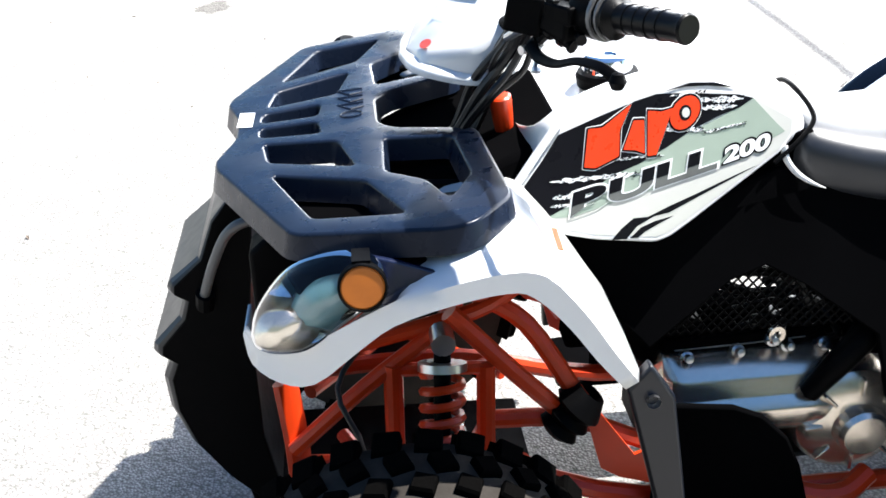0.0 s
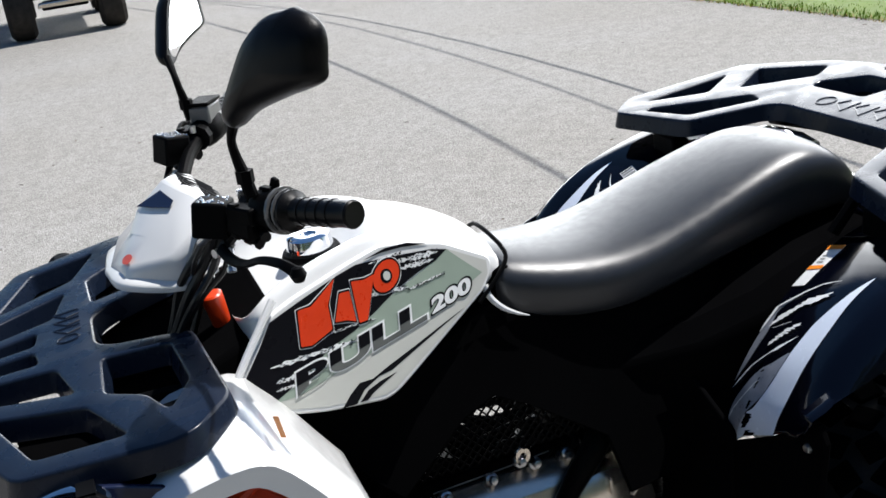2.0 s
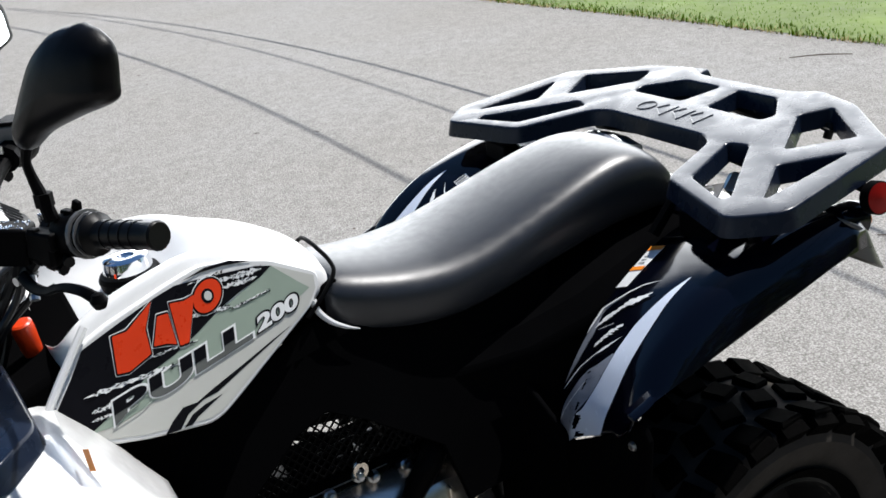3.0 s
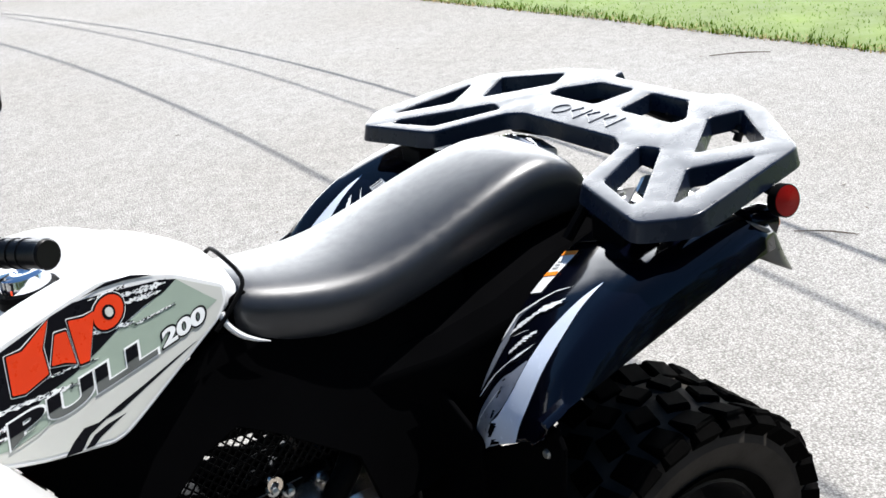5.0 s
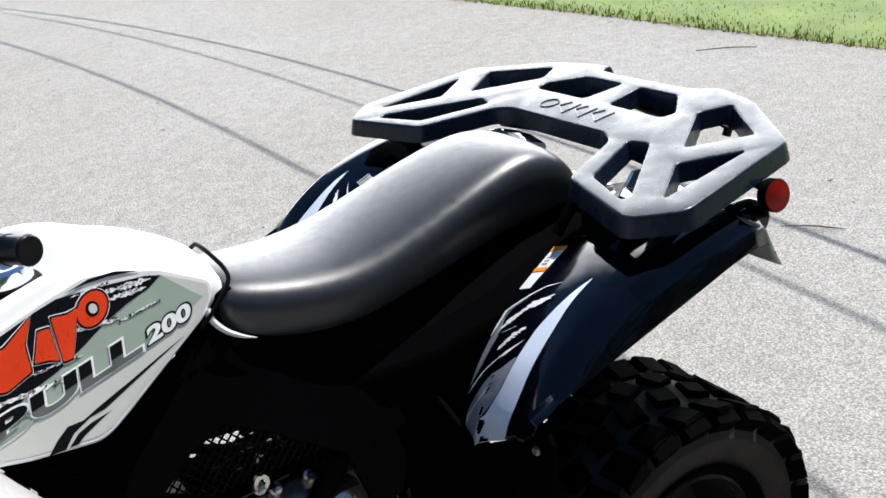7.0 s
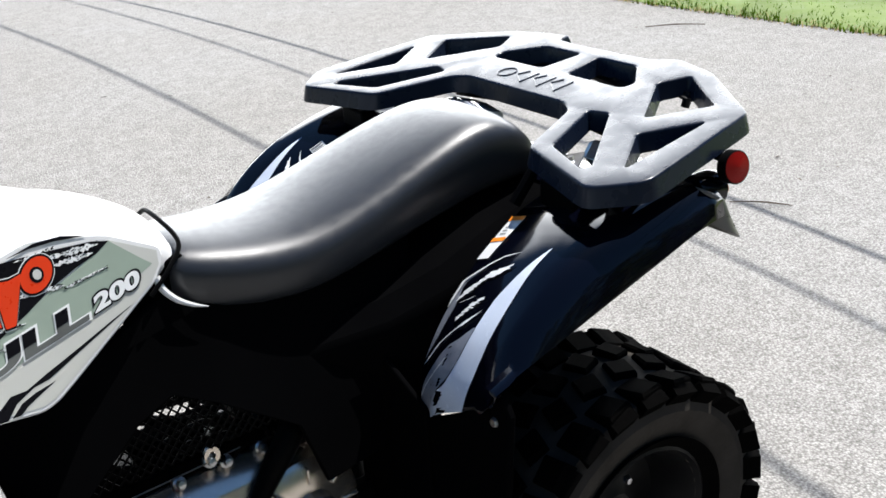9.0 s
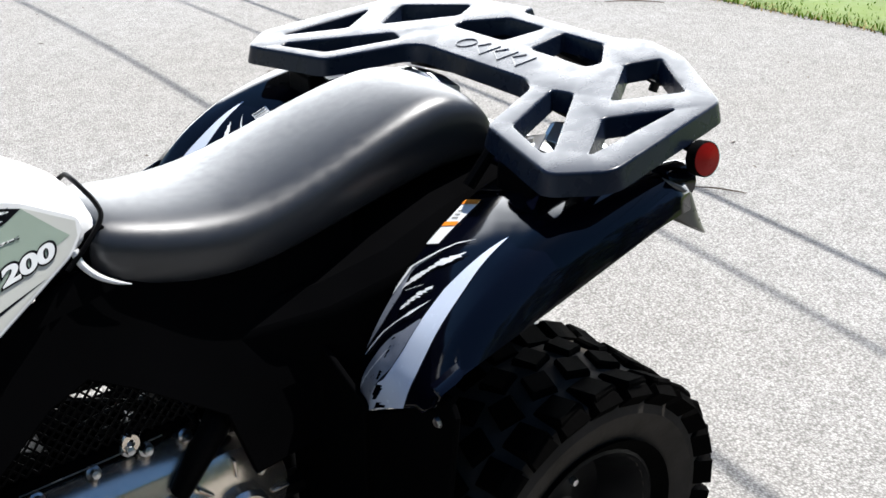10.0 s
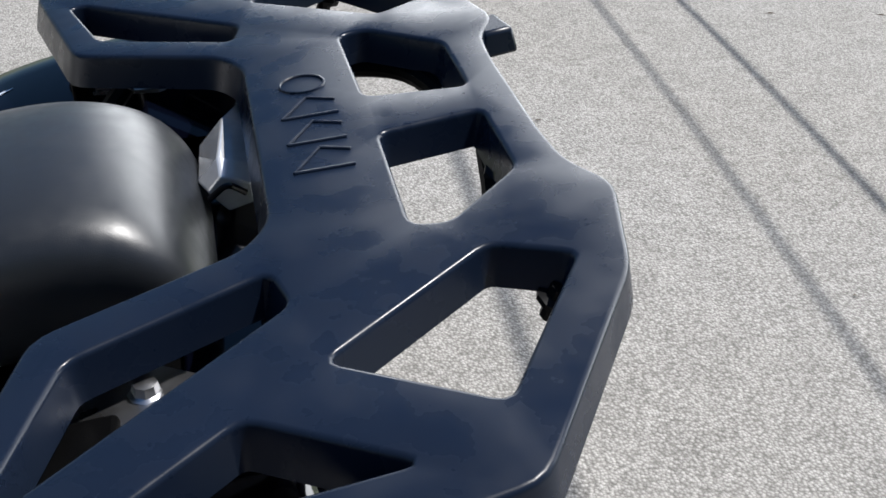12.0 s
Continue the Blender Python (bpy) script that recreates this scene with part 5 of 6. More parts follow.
for dx, dy, r in ((0.0, 0.0, 0.007), (0.010, -0.008, 0.005), (-0.012, 0.012, 0.006), (0.016, 0.010, 0.004), (0.024, -0.004, 0.0045)):
    part("control_hose", tube([(0.098 + dx, -0.175 + dy, 0.975), (0.090 + dx, -0.150 + dy, 0.945), (0.070 + dx * 1.4, -0.138 + dy, 0.910), (0.050 + dx * 0.8, -0.130 + dy * 2, 0.880), (0.030 + dx * 0.4, -0.110 + dy, 0.835), (0.0, -0.09 + dy, 0.77)], r, 8), M_CABLE, atv, "black rubber hose below the handlebar")


# bumper and front grille
def bumper():
    prof = [(-0.290, 0.745), (-0.318, 0.712), (-0.342, 0.655), (-0.389, 0.617), (-0.391, 0.604), (-0.370, 0.592), (-0.380, 0.562), (-0.421, 0.520), (-0.424, 0.505), (-0.402, 0.490), (-0.415, 0.462), (-0.412, 0.408), (-0.390, 0.345), (-0.345, 0.280), (-0.290, 0.225), (-0.26, 0.24), (-0.28, 0.35), (-0.28, 0.55), (-0.26, 0.70)]
    rings = [[(-0.28 + (x + 0.28) * k, y, z) for x, z in prof] for y, k in ((-0.112, 0.93), (-0.098, 1.0), (0.098, 1.0), (0.112, 0.93))]
    for s in (-1, 1):
        inner = [(-0.28 + (x + 0.28) * 0.90, z) for x, z in prof]
        part("bumper_side", slab(inner, 0.0, 0.006, lambda u, v, h: Vector((u, s * (0.110 + h), v))), M_BLACK, atv, "black side of the front bumper", bevel=0.002)
    return part("front_bumper", loft(rings), M_BUMPER, atv, "black moulded front bumper with stepped ribs", smooth=12, bevel=0.005)


bump_ob = bumper()
for s in (-1, 1):
    part("tube_socket", tube([(-0.334, s * 0.130, 0.612), (-0.338, s * 0.118, 0.585)], 0.013, 10), M_BLACK, bump_ob)
M_GREYBAR = mat("grey_painted_tube", (0.10, 0.098, 0.095), 0.4)
for s in (-1, 1):
    part("bumper_tube", tube([(-0.16, s * 0.16, 0.745), (-0.249, s * 0.16, 0.735), (-0.287, s * 0.155, 0.717), (-0.312, s * 0.148, 0.672), (-0.336, s * 0.128, 0.605), (-0.338, s * 0.105, 0.580)], 0.007, 12), M_GREYBAR, bump_ob, "grey steel bumper tube")
    part("fog_bracket", slab([(-0.255, 0.73), (-0.22, 0.76), (-0.19, 0.74), (-0.22, 0.66), (-0.255, 0.60)], 0.0, 0.05, lambda u, v, h: Vector((u, s * (0.20 + h), v))), M_BLACK, atv, bevel=0.006)
    part("front_filler", slab([(-0.20, 0.772), (-0.10, 0.784), (-0.04, 0.778), (-0.020, 0.760), (-0.09, 0.735), (-0.17, 0.72)], 0.0, 0.19, lambda u, v, h: Vector((u, s * (0.20 + h), v))), M_DARK, atv, "dark trim behind the headlamp", bevel=0.006)

# carrier fittings: frame tubes, brackets, raised marks
for s in (-1, 1):
    part("rack_stay", tube([(1.05, s * 0.20, 0.74), (1.09, s * 0.205, 0.79), (1.11, s * 0.21, 0.815)], 0.010, 8), M_BLACK, rear_rack)
    part("rack_tube", tube([(1.16, s * 0.30, 0.812), (1.28, s * 0.205, 0.828), (1.38, s * 0.155, 0.838), (1.42, 0, 0.842)], 0.011, 10), M_BLACK, rear_rack, "black steel rack tube")
    part("rack_plate", slab([(1.075, 0.235), (1.14, 0.22), (1.17, 0.24), (1.12, 0.275), (1.085, 0.27)], 0, 0.004, lambda u, v, h: Vector((u, s * v, 0.792 + h + 0.1 * (u - 1.05)))), M_STEEL, rear_rack, "zinc bracket plate")
    part("rack_bolt", lathe([(0.0, 0.008), (0.008, 0.007), (0.009, 0.0), (0.012, -0.002)], pose(1.13, s * 0.245, 0.806), 8), M_STEEL, rear_rack)
    part("rack_bolt", lathe([(0.0, 0.008), (0.008, 0.007), (0.009, 0.0), (0.012, -0.002)], pose(1.15, s * 0.40, 0.80), 8), M_STEEL, rear_rack)
    part("rack_block", box(pose(1.085, s * 0.30, 0.782, 0, -7, 0), 0.07, 0.08, 0.045, 0.9), M_BLACK, rear_rack, bevel=0.004)
    part("rack_block", box(pose(-0.02, s * 0.30, 0.775, 0, -5, 0), 0.12, 0.10, 0.05, 0.9), M_BLACK, front_rack, bevel=0.004)
    part("rack_tube", tube([(-0.20, s * 0.15, 0.755), (-0.05, s * 0.17, 0.77), (0.04, s * 0.19, 0.775)], 0.011, 8), M_BLACK, front_rack)
part("rack_tube", tube([(1.27, -0.24, 0.80), (1.275, -0.08, 0.812), (1.275, 0.08, 0.812), (1.27, 0.24, 0.80)], 0.010, 8), M_BLACK, rear_rack)
for s in (-1, 1):
    for x, y in ((1.412, 0.078), (1.404, 0.246), (1.330, 0.372)):
        part("rack_clip", lathe([(0.0, 0.010), (0.009, 0.009), (0.010, 0.002), (0.016, 0.0), (0.016, -0.004), (0.008, -0.005), (0.008, -0.018), (0.0, -0.019)], pose(x, s * y, rear_z(x) - 0.034, 8, 14, 0), 10), M_RIM, rear_rack, "black rack fixing bolt")
part("rack_hook", box(pose(1.462, 0.155, 0.872, 0, -6, 12), 0.040, 0.05, 0.026, 0.8), M_RACK, rear_rack, bevel=0.004)
part("sticker", slab([(-0.278, 0.062), (-0.256, 0.056), (-0.257, -0.002), (-0.279, 0.004)], 0.0, 0.0008, lambda u, v, h: Vector((u, v, front_z(u) + h + 0.0004))), M_DECAL_WHITE, front_rack, "blank white sticker", smooth=0)
# raised maker's mark on both racks as plain bars
for rack, x0, x1, ya, yb, zf, turn in ((front_rack, -0.135, -0.098, 0.105, -0.02, front_z, 1), (rear_rack, 1.245, 1.292, -0.085, 0.100, rear_z, 1)):
    for k in range(4):
        y0 = ya + (yb - ya) * (k + 0.12) / 4
        y1 = ya + (yb - ya) * (k + 0.88) / 4
        if k < 3:
            bars = [[(x0, y0), (x1, y0)], [(x0, y0), ((x0 + x1) / 2, y1)], [((x0 + x1) / 2, y1), (x1, y0 * 0.3 + y1 * 0.7)]]
        else:
            bars = [[((x0 + x1) / 2 + (x1 - x0) * 0.42 * math.cos(a), (y0 + y1) / 2 + (y1 - y0) * 0.5 * math.sin(a)) for a in (math.tau * i / 12 for i in range(13))]]
        for q in bars:
            part("raised_bar", tube([(x, y, zf(x) + 0.0005) for x, y in q], 0.0015, 6, 2), M_RACK, rack)


# ---- beyond the quad ----
def cable(xs, height, r):
    """An overhead cable from the shadow line x(y) that it throws on the ground."""
    lift = SUN_DIR * (height / SUN_DIR.z)
    pts = [Vector((np.polyval(xs, y), y, 0)) + lift for y in np.linspace(-5, 13, 20)]
    return tagged(part("overhead_cable", tube(pts, r, 8, 2), M_CABLE), "thin black overhead cable high above the yard", "cable", "overhead cables", kind="structure")


cable((-0.0166, 0.1257, 2.656), 3.0, 0.013)
cable((-0.0153, 0.1306, 2.321), 3.8, 0.010)
cable((-0.0133, 0.1072, 1.672), 4.4, 0.014)


# lawn
edge_x = lambda y: 4.99 - 0.012 * y - 0.0052 * y * y + 0.03 * noise.noise((y * 2.1, 0, 0)) + 0.05 * noise.noise((y * 0.5, 3, 0))
M_LAWN = mat("grass_blades", (0.105, 0.205, 0.006), 0.75, vary=0.45, scale=2.6, spec=0.05, ior=1.12)
bm = bmesh.new()
ys = np.linspace(-8, 30, 150)
near = [bm.verts.new((edge_x(min(y, 12)) + 0.03, y, 0.004)) for y in ys]
mid = [bm.verts.new((edge_x(min(y, 12)) + 0.25, y, 0.03)) for y in ys]
far = [bm.verts.new((60, y * 3, 0.05)) for y in ys]
for a, b in ((near, mid), (mid, far)):
    for i in range(len(ys) - 1):
        bm.faces.new((a[i], b[i], b[i + 1], a[i + 1]))
M_SOIL = mat("turf_base", (0.115, 0.165, 0.03), 0.9, vary=0.5, scale=2.2, bump=0.8, bump_scale=40)
tagged(part("lawn", bm, M_SOIL), "green lawn beside the asphalt", "lawn", kind="structure")
rng = random.Random(2)
verts, faces = [], []
for i in range(42000):
    y = rng.uniform(-2.5, 14)
    x = edge_x(min(y, 12)) + abs(rng.gauss(0, 1)) * 1.6 - 0.02 + 0.02 * rng.random()
    h, w, a = rng.uniform(0.015, 0.05), rng.uniform(0.003, 0.006), rng.uniform(0, math.tau)
    lean = rng.uniform(0.0, 0.7) * h
    dx, dy = math.cos(a), math.sin(a)
    k = len(verts)
    verts += [(x - dy * w, y + dx * w, 0.0), (x + dy * w, y - dx * w, 0.0), (x + dx * lean * 0.4 + dy * w * 0.7, y + dy * lean * 0.4 - dx * w * 0.7, h * 0.6), (x + dx * lean, y + dy * lean, h)]
    faces += [(k, k + 1, k + 2), (k, k + 2, k + 3)]
me = bpy.data.meshes.new("grass")
me.from_pydata(verts, [], faces)
me.materials.append(M_LAWN)
tagged(new("grass", me), "short sunlit green grass", "grass", kind="stuff")
verts, faces = [], []
for i in range(9000):
    y = rng.uniform(-2.5, 14)
    x = edge_x(min(y, 12)) + abs(rng.gauss(0, 1)) * 0.22 * (1 + 0.8 * noise.noise((y * 0.9, 7, 0))) - 0.015
    h, w, a = rng.uniform(0.006, 0.03), rng.uniform(0.003, 0.006), rng.uniform(0, math.tau)
    dx, dy = math.cos(a), math.sin(a)
    k = len(verts)
    verts += [(x - dy * w, y + dx * w, 0.0), (x + dy * w, y - dx * w, 0.0), (x + dx * h * 1.2, y + dy * h * 1.2, h)]
    faces.append((k, k + 1, k + 2))
me = bpy.data.meshes.new("dry_grass")
me.from_pydata(verts, [], faces)
me.materials.append(mat("dry_straw", (0.36, 0.27, 0.10), 0.8, vary=0.4, scale=5))
tagged(new("dry_grass", me), "dry yellow grass along the lawn's edge", "grass", kind="stuff")


# utility vehicle far behind
def utility_vehicle():
    car = new("utility_vehicle")
    tagged(car, "dark side-by-side utility vehicle parked on the asphalt", "vehicle")
    at = pose(0.14, 11.0, 0)
    def box_part(name, x, y, z, sx, sy, sz, material, label="", bevel=0.02):
        return part(name, box(at @ pose(x, y, z), sx, sy, sz, 0.94), material, car, label, bevel=bevel)
    for x in (-0.56, 0.56):
        for y in (0.0, 1.95):
            hub = part("wheel", lathe([(0.03, -0.10), (0.16, -0.10), (0.17, 0.0), (0.15, 0.09), (0.06, 0.06), (0.0, 0.07)], at @ pose(x * 0.86, y, 0.32, 0, 90 if x > 0 else -90, 0), 20), M_RIM, car)
            part("tyre", lathe([(0.17, -0.12), (0.27, -0.14), (0.315, -0.10), (0.325, 0.0), (0.315, 0.10), (0.27, 0.14), (0.17, 0.12)], at @ pose(x * 0.86, y, 0.32, 0, 90, 0), 28), M_TYRE, hub)
    box_part("body", 0, 0.9, 0.60, 0.85, 2.3, 0.36, M_BLACK, "dark bodywork")
    box_part("cargo_bed", 0, 0.1, 0.80, 1.05, 0.8, 0.22, M_BLACK)
    box_part("bonnet", 0, 1.9, 0.86, 1.0, 0.75, 0.22, M_BLACK)
    box_part("skid_bar", 0.02, -0.28, 0.36, 0.62, 0.05, 0.06, M_ALU, "pale lower bar")
    box_part("axle_cover", 0, 0.0, 0.33, 0.5, 0.12, 0.10, M_BLACK)
    box_part("seat", 0, 0.95, 0.95, 1.0, 0.5, 0.30, M_SEAT)
    for x in (-0.56, 0.56):
        for y in (0.55, 1.65):
            part("post", tube([at @ Vector((x, y, 0.8)), at @ Vector((x * 0.98, y * 0.5 + 0.1, 2.42))], 0.025, 8), M_BLACK, car)
    box_part("roof", -0.12, 0.45, 2.45, 1.15, 0.85, 0.06, M_BLACK)
    return car


utility_vehicle()


# motorcycle at the side
def motorcycle():
    bike = new("motorcycle")
    tagged(bike, "blue and black motorcycle with a silver silencer leaning on its stand", "motorcycle")
    a, b = Vector((-1.86, 5.05, 0)), Vector((-1.70, 6.45, 0))
    d = (b - a).normalized()
    yaw = math.degrees(math.atan2(d.y, d.x))
    at = Matrix.Translation(a) @ pose(0, 0, 0, 0, 0, yaw) @ pose(0, 0, 0, -11, 0, 0)
    put = lambda x, y, z: at @ Vector((x, y, z))
    for x, r, w in ((0.0, 0.31, 0.085), (1.36, 0.235, 0.060)):
        rim = part("wheel", lathe([(k * r / 0.31, h) for k, h in ((0.02, -0.05), (0.05, -0.05), (0.06, -0.02), (0.19, -0.02), (0.215, -w * 0.7), (0.225, -w * 0.7), (0.22, 0), (0.225, w * 0.7), (0.215, w * 0.7), (0.19, 0.02), (0.06, 0.02), (0.05, 0.05), (0.0, 0.05))], at @ pose(x, 0, r, 90, 0, 0), 28), M_RIM, bike, "dark cast rim")
        part("hub", lathe([(0.0, 0.03), (0.030, 0.028), (0.036, 0.0), (0.036, -0.03)], at @ pose(x, -0.05, r, 90, 0, 0), 18), M_DULL, rim, "grey metal hub")
        part("tyre", lathe([(r * 0.70, -w * 0.8), (r * 0.88, -w), (r * 0.97, -w * 0.6), (r, 0), (r * 0.97, w * 0.6), (r * 0.88, w), (r * 0.70, w * 0.8)], at @ pose(x, 0, r, 90, 0, 0), 36), M_TYRE, rim)
        part("brake_disc", lathe([(0.07, 0.0), (0.14, 0.0), (0.14, 0.005), (0.07, 0.005)], at @ pose(x, -0.06, r, 90, 0, 0), 24), M_RIM, rim)
    blue = mat("blue_paint", (0.03, 0.09, 0.34), 0.2, coat=0.6)
    part("silencer", tube([put(0.28, -0.16, 0.42), put(0.45, -0.17, 0.40), put(0.80, -0.16, 0.36), put(0.95, -0.13, 0.33)], [0.055, 0.062, 0.058, 0.03], 16, 3), M_DULL, bike, "brushed grey silencer")
    part("silencer_end", tube([put(0.24, -0.158, 0.425), put(0.28, -0.16, 0.42)], 0.06, 16), M_BLACK, bike)
    part("swing_arm", tube([put(0.0, -0.09, 0.31), put(0.30, -0.09, 0.34), put(0.55, -0.05, 0.38)], 0.03, 10), M_BLACK, bike)
    part("engine", box(at @ pose(0.75, 0, 0.42), 0.42, 0.30, 0.32, 0.85), M_BLACK, bike, bevel=0.04)
    part("engine_cover", lathe([(0.09, 0), (0.085, 0.02), (0.0, 0.03)], at @ pose(0.72, -0.16, 0.40, 90, 0, 0), 20), M_STEEL, bike)
    part("tank", tube([put(0.55, 0, 0.80), put(0.75, 0, 0.86), put(1.0, 0, 0.82)], [0.08, 0.15, 0.09], 14), blue, bike, "blue fuel tank")
    part("saddle", tube([put(-0.1, 0, 0.84), put(0.2, 0, 0.78), put(0.55, 0, 0.78)], [0.06, 0.10, 0.09], 12, flat=0.6), M_SEAT, bike, "black saddle")
    part("tail_fairing", tube([put(-0.25, 0, 0.86), put(0.0, 0, 0.78), put(0.4, 0, 0.70)], [0.03, 0.08, 0.10], 12, flat=0.8), blue, bike)
    part("rear_mudguard", tube([put(-0.30, 0, 0.62), put(-0.22, 0, 0.72), put(0.05, 0, 0.70)], 0.05, 10, flat=0.4), M_BLACK, bike)
    for y in (-0.14, 0.14):
        part("turn_lamp", tube([put(-0.12, y, 0.66), put(-0.16, y, 0.66)], 0.032, 12), M_AMBER, bike, "orange turn lamp")
        part("fork", tube([put(1.41, y * 0.7, 0.30), put(1.25, y * 0.7, 0.95)], 0.022, 10), M_CHROME, bike)
        k = -1 if y > 0 else 1
        part("crash_bar", tube([put(1.12, y * 0.4, 0.33)] + [Vector((-1.73 + k * 0.03 + k * q, 6.2 + 0.02 * k, h)) for q, h in ((0.06, 0.40), (0.14, 0.445), (0.20, 0.45), (0.235, 0.40), (0.20, 0.31), (0.12, 0.19))] + [put(1.10, y * 0.4, 0.20)], 0.013, 8), M_BLACK, bike, "black crash bar")
    part("handlebar", tube([put(1.12, -0.36, 1.0), put(1.2, -0.15, 1.02), put(1.2, 0.15, 1.02), put(1.12, 0.36, 1.0)], 0.013, 8), M_BLACK, bike)
    for y in (-0.13, 0.13):
        shock = part("shock_absorber", tube([put(0.22, y, 0.42), put(0.30, y, 0.62), put(0.38, y, 0.84)], 0.028, 12), M_STEEL, bike, "chrome rear shock absorber")
        for k in range(7):
            f = k / 6
            part("shock_ring", tube([put(0.235 + 0.12 * f, y, 0.46 + 0.32 * f), put(0.240 + 0.12 * f, y, 0.475 + 0.32 * f)], 0.037, 12), M_DULL, shock)
    part("side_frame", tube([put(0.35, -0.12, 0.60), put(0.65, -0.15, 0.62), put(0.95, -0.12, 0.50)], 0.022, 8), M_STEEL, bike)
    part("exhaust_pipe", tube([put(0.95, -0.13, 0.33), put(1.08, -0.12, 0.30), put(1.12, -0.06, 0.45)], 0.024, 10), M_STEEL, bike)
    part("silencer_band", tube([put(0.42, -0.17, 0.402), put(0.45, -0.17, 0.40)], 0.066, 16), M_BLACK, bike)
    part("silencer_band", tube([put(0.72, -0.163, 0.37), put(0.75, -0.163, 0.367)], 0.062, 16), M_BLACK, bike)
    part("number_plate", box(at @ pose(-0.30, 0, 0.52, 0, -70, 0), 0.12, 0.20, 0.004), M_DECAL_WHITE, bike, "blank pale plate")
    part("tail_lamp", tube([put(-0.26, 0, 0.74), put(-0.30, 0, 0.74)], 0.045, 12), M_REDREF, bike, "red tail lamp")
    part("side_stand", tube([put(0.62, 0.12, 0.28), put(0.58, 0.22, 0.03)], 0.012, 8), M_BLACK, bike)
    return bike


motorcycle()

# a twig and a few bits of leaf litter
twig = part("twig", tube([(2.70, 0.72, 0.006), (2.76, 0.64, 0.010), (2.80, 0.585, 0.006), (2.815, 0.55, 0.006)], [0.002, 0.003, 0.003, 0.001], 6), mat("dry_bark", (0.09, 0.065, 0.045), 0.8), label="")
tagged(twig, "thin dry twig lying on the asphalt", "twig")
twig2 = part("twig", tube([(4.42, 2.78, 0.006), (4.55, 2.66, 0.012), (4.66, 2.55, 0.006)], [0.002, 0.004, 0.002], 6), bpy.data.materials["dry_bark"])
tagged(twig2, "thin dry twig lying on the asphalt", "twig")

rng = random.Random(21)
verts, faces = [], []
for i in range(160):
    x, y = rng.uniform(-3.5, 5.0), rng.uniform(0.6, 9.0)
    a, l, w = rng.uniform(0, math.tau), rng.uniform(0.006, 0.022), rng.uniform(0.002, 0.006)
    dx, dy = math.cos(a), math.sin(a)
    k = len(verts)
    verts += [(x - dx * l, y - dy * l, 0.002), (x - dy * w, y + dx * w, 0.006), (x + dx * l, y + dy * l, 0.003), (x + dy * w, y - dx * w, 0.004)]
    faces.append((k, k + 1, k + 2, k + 3))
me = bpy.data.meshes.new("leaf_litter")
me.from_pydata(verts, [], faces)
me.materials.append(bpy.data.materials["dry_bark"])
tagged(new("leaf_litter", me), "scattered dry leaf bits on the asphalt", "leaf litter", kind="stuff")

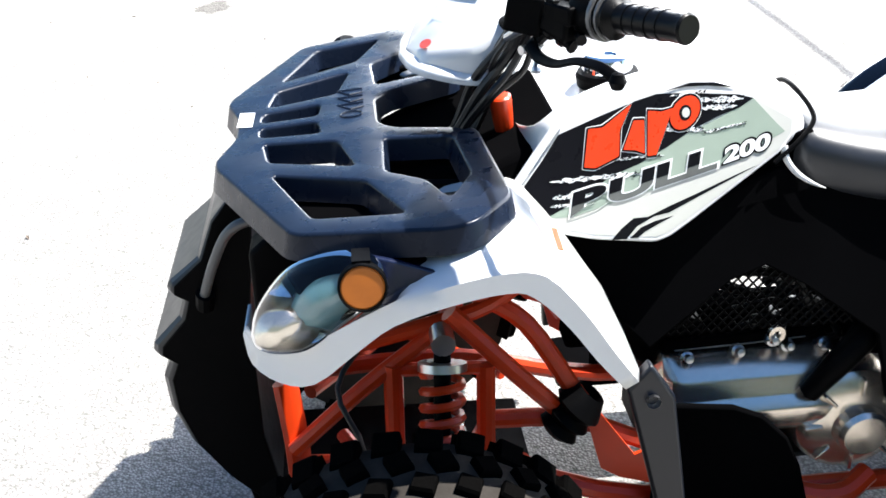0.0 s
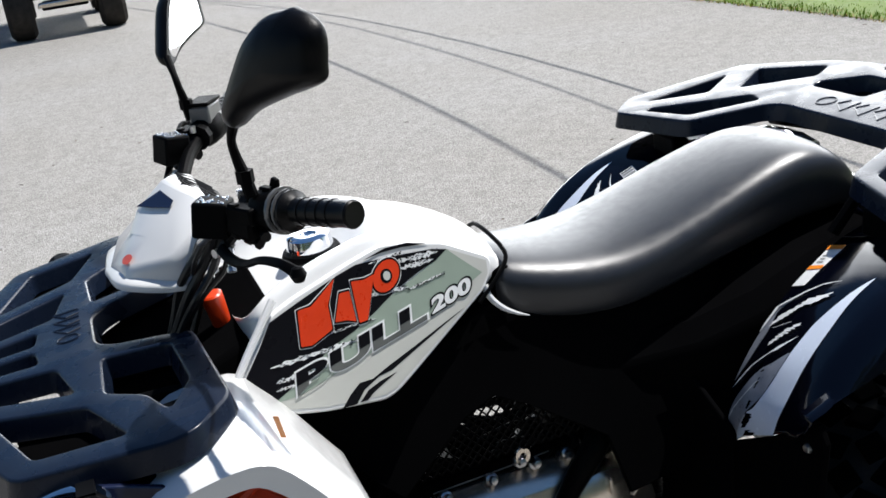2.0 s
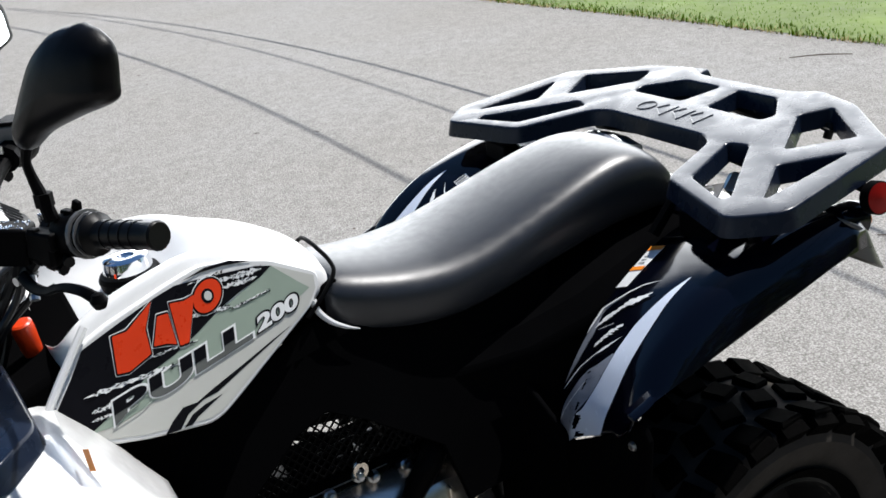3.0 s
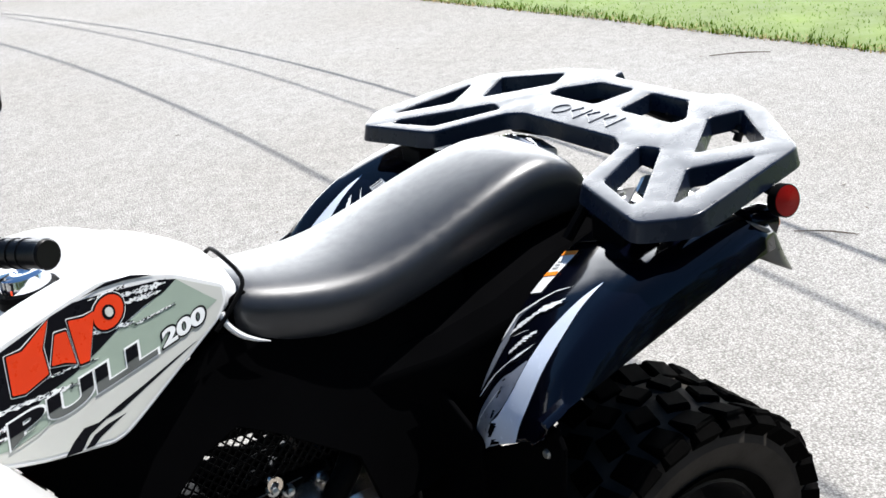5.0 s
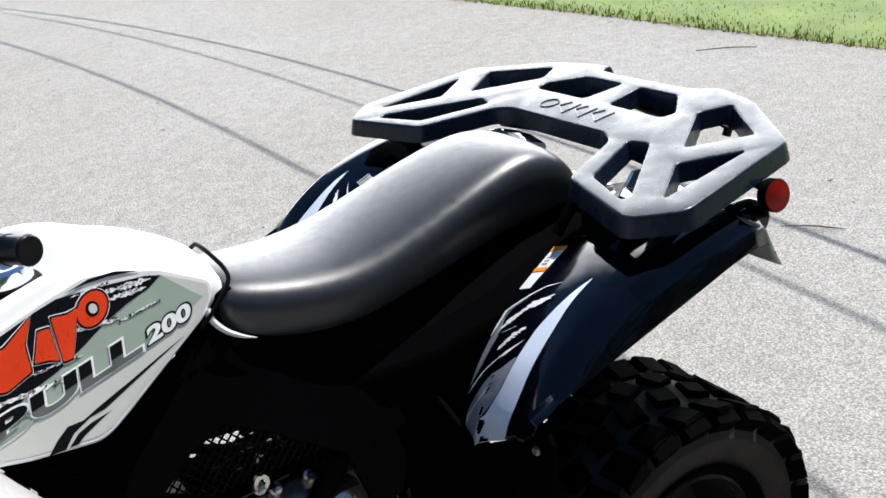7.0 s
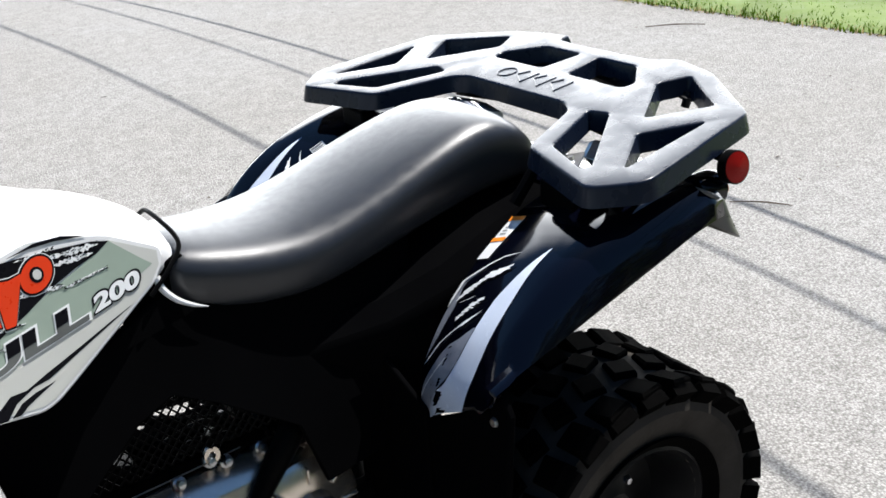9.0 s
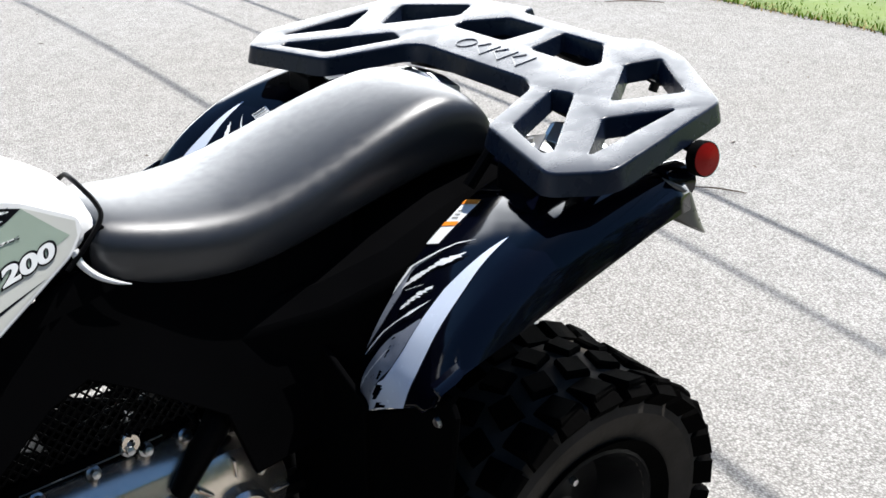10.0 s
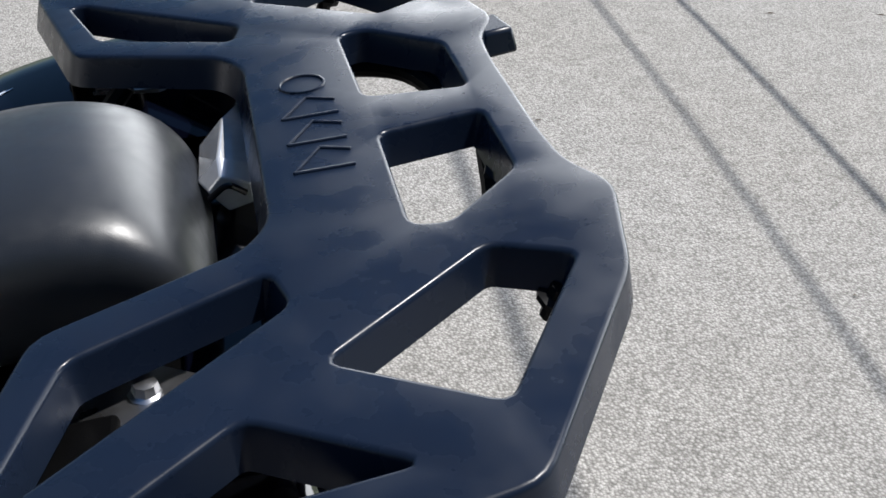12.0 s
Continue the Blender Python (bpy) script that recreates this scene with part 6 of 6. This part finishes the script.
# unseen trees added behind the viewer, closing the yard and darkening reflections
def woods():
    verts, faces, mats = [], [], []
    rnd = random.Random(31)
    x = -17.0
    while x < 24.0:
        x += rnd.uniform(0.5, 1.3)
        y, top, spread = -13.0 - rnd.uniform(0, 4.5), rnd.uniform(6.5, 10.5), rnd.uniform(1.3, 2.3)
        k, lean = len(verts), rnd.uniform(-0.5, 0.5)
        for h, rad in ((0.0, 0.26), (0.8, 0.17), (top * 0.45, 0.12), (top * 0.85, 0.04)):
            verts += [(x + lean * h / top + rad * math.cos(a), y + rad * math.sin(a), h) for a in (math.tau * i / 7 for i in range(7))]
        for ring in range(3):
            for i in range(7):
                faces.append((k + ring * 7 + i, k + ring * 7 + (i + 1) % 7, k + ring * 7 + 7 + (i + 1) % 7, k + ring * 7 + 7 + i))
                mats.append(1)
        for n in range(620):
            h = top * (0.04 + 0.96 * rnd.random())
            wide = spread * (0.45 + 0.55 * math.sin(math.pi * min(1.0, h / top) ** 0.8)) * (0.5 + 0.5 * rnd.random())
            a, size = rnd.uniform(0, math.tau), rnd.uniform(0.10, 0.26)
            c = Vector((x + lean * h / top + wide * math.cos(a), y + wide * math.sin(a), max(0.2, h)))
            u = Vector((rnd.gauss(0, 1), rnd.gauss(0, 1), rnd.gauss(0, 0.7))).normalized()
            v = u.cross(Vector((rnd.gauss(0, 1), rnd.gauss(0, 1), rnd.gauss(0, 1)))).normalized()
            k = len(verts)
            verts += [tuple(c + p) for p in (u * size * 1.3, v * size * 0.6, -u * size, -v * size * 0.6)]
            faces.append((k, k + 1, k + 2, k + 3))
            mats.append(0)
    me = bpy.data.meshes.new("woods")
    me.from_pydata(verts, [], faces)
    me.materials.append(mat("woodland_leaf", (0.035, 0.060, 0.018), 0.6, vary=0.5, scale=1.2, spec=0.3))
    me.materials.append(bpy.data.materials["dry_bark"])
    me.polygons.foreach_set("material_index", mats)
    return tagged(new("woods", me), "unseen dense belt of dark green trees behind the viewer", "trees", kind="stuff")


woods()

# tread blocks of the near tyres
def tread(hub, x, y, r, w, out, count, size=1.0, name="lug"):
    bm = bmesh.new()
    for h, k in ((-0.012, 1.0), (0.004, 0.96), (0.0085, 0.84)):
        for a, b in ((-1, -1), (1, -1), (1, 1), (-1, 1)):
            bm.verts.new((a * 0.5 * k, b * 0.5 * k, h))
    bm.verts.ensure_lookup_table()
    v = bm.verts
    for f in [(3, 2, 1, 0), (8, 9, 10, 11)] + [(k + i, k + (i + 1) % 4, k + 4 + (i + 1) % 4, k + 4 + i) for k in (0, 4) for i in range(4)]:
        bm.faces.new([v[i] for i in f])
    me = bpy.data.meshes.new(name)
    bm.to_mesh(me)
    bm.free()
    me.materials.append(M_LUG)
    z0 = r - 0.006
    for i in range(count):
        for row, (off, side, lx, ly, skew) in enumerate(((0.0, -0.37, 0.047, 0.25, 8), (0.5, 0.37, 0.047, 0.25, -8), (0.25, -0.12, 0.040, 0.20, -18), (0.0, -0.488, 0.046, 0.14, 0), (0.5, 0.488, 0.046, 0.14, 0), (0.75, 0.12, 0.040, 0.20, 18))):
            a = math.tau * (i + off) / count
            rr = (r * 0.955, r * 0.955, r * 0.968, r * 0.915, r * 0.915, r * 0.968)[row]
            tip = (-10, 10, 0, -55, 55, 0)[row]
            m = Matrix.Translation((x, y + side * w * (0.97 if row in (3, 4) else 1), z0)) @ pose(0, 0, 0, 0, math.degrees(a), 0) @ Matrix.Translation((0, 0, rr)) @ pose(0, 0, 0, tip, 0, skew) @ Matrix.Diagonal((lx * size, ly * w * (0.6 + 0.4 * size), 1, 1))
            ob = new(name, me)
            ob.parent = hub
            ob.matrix_basis = m


for hub in [o for o in atv.children if o.name.startswith("wheel")]:
    x, y, r, w = hub["place"]
    front = x < 0.5
    tread(hub, x, y, r, w, 1, (31 if front else 25) if y < 0 else 14, 0.76 if front and y < 0 else 1.0)
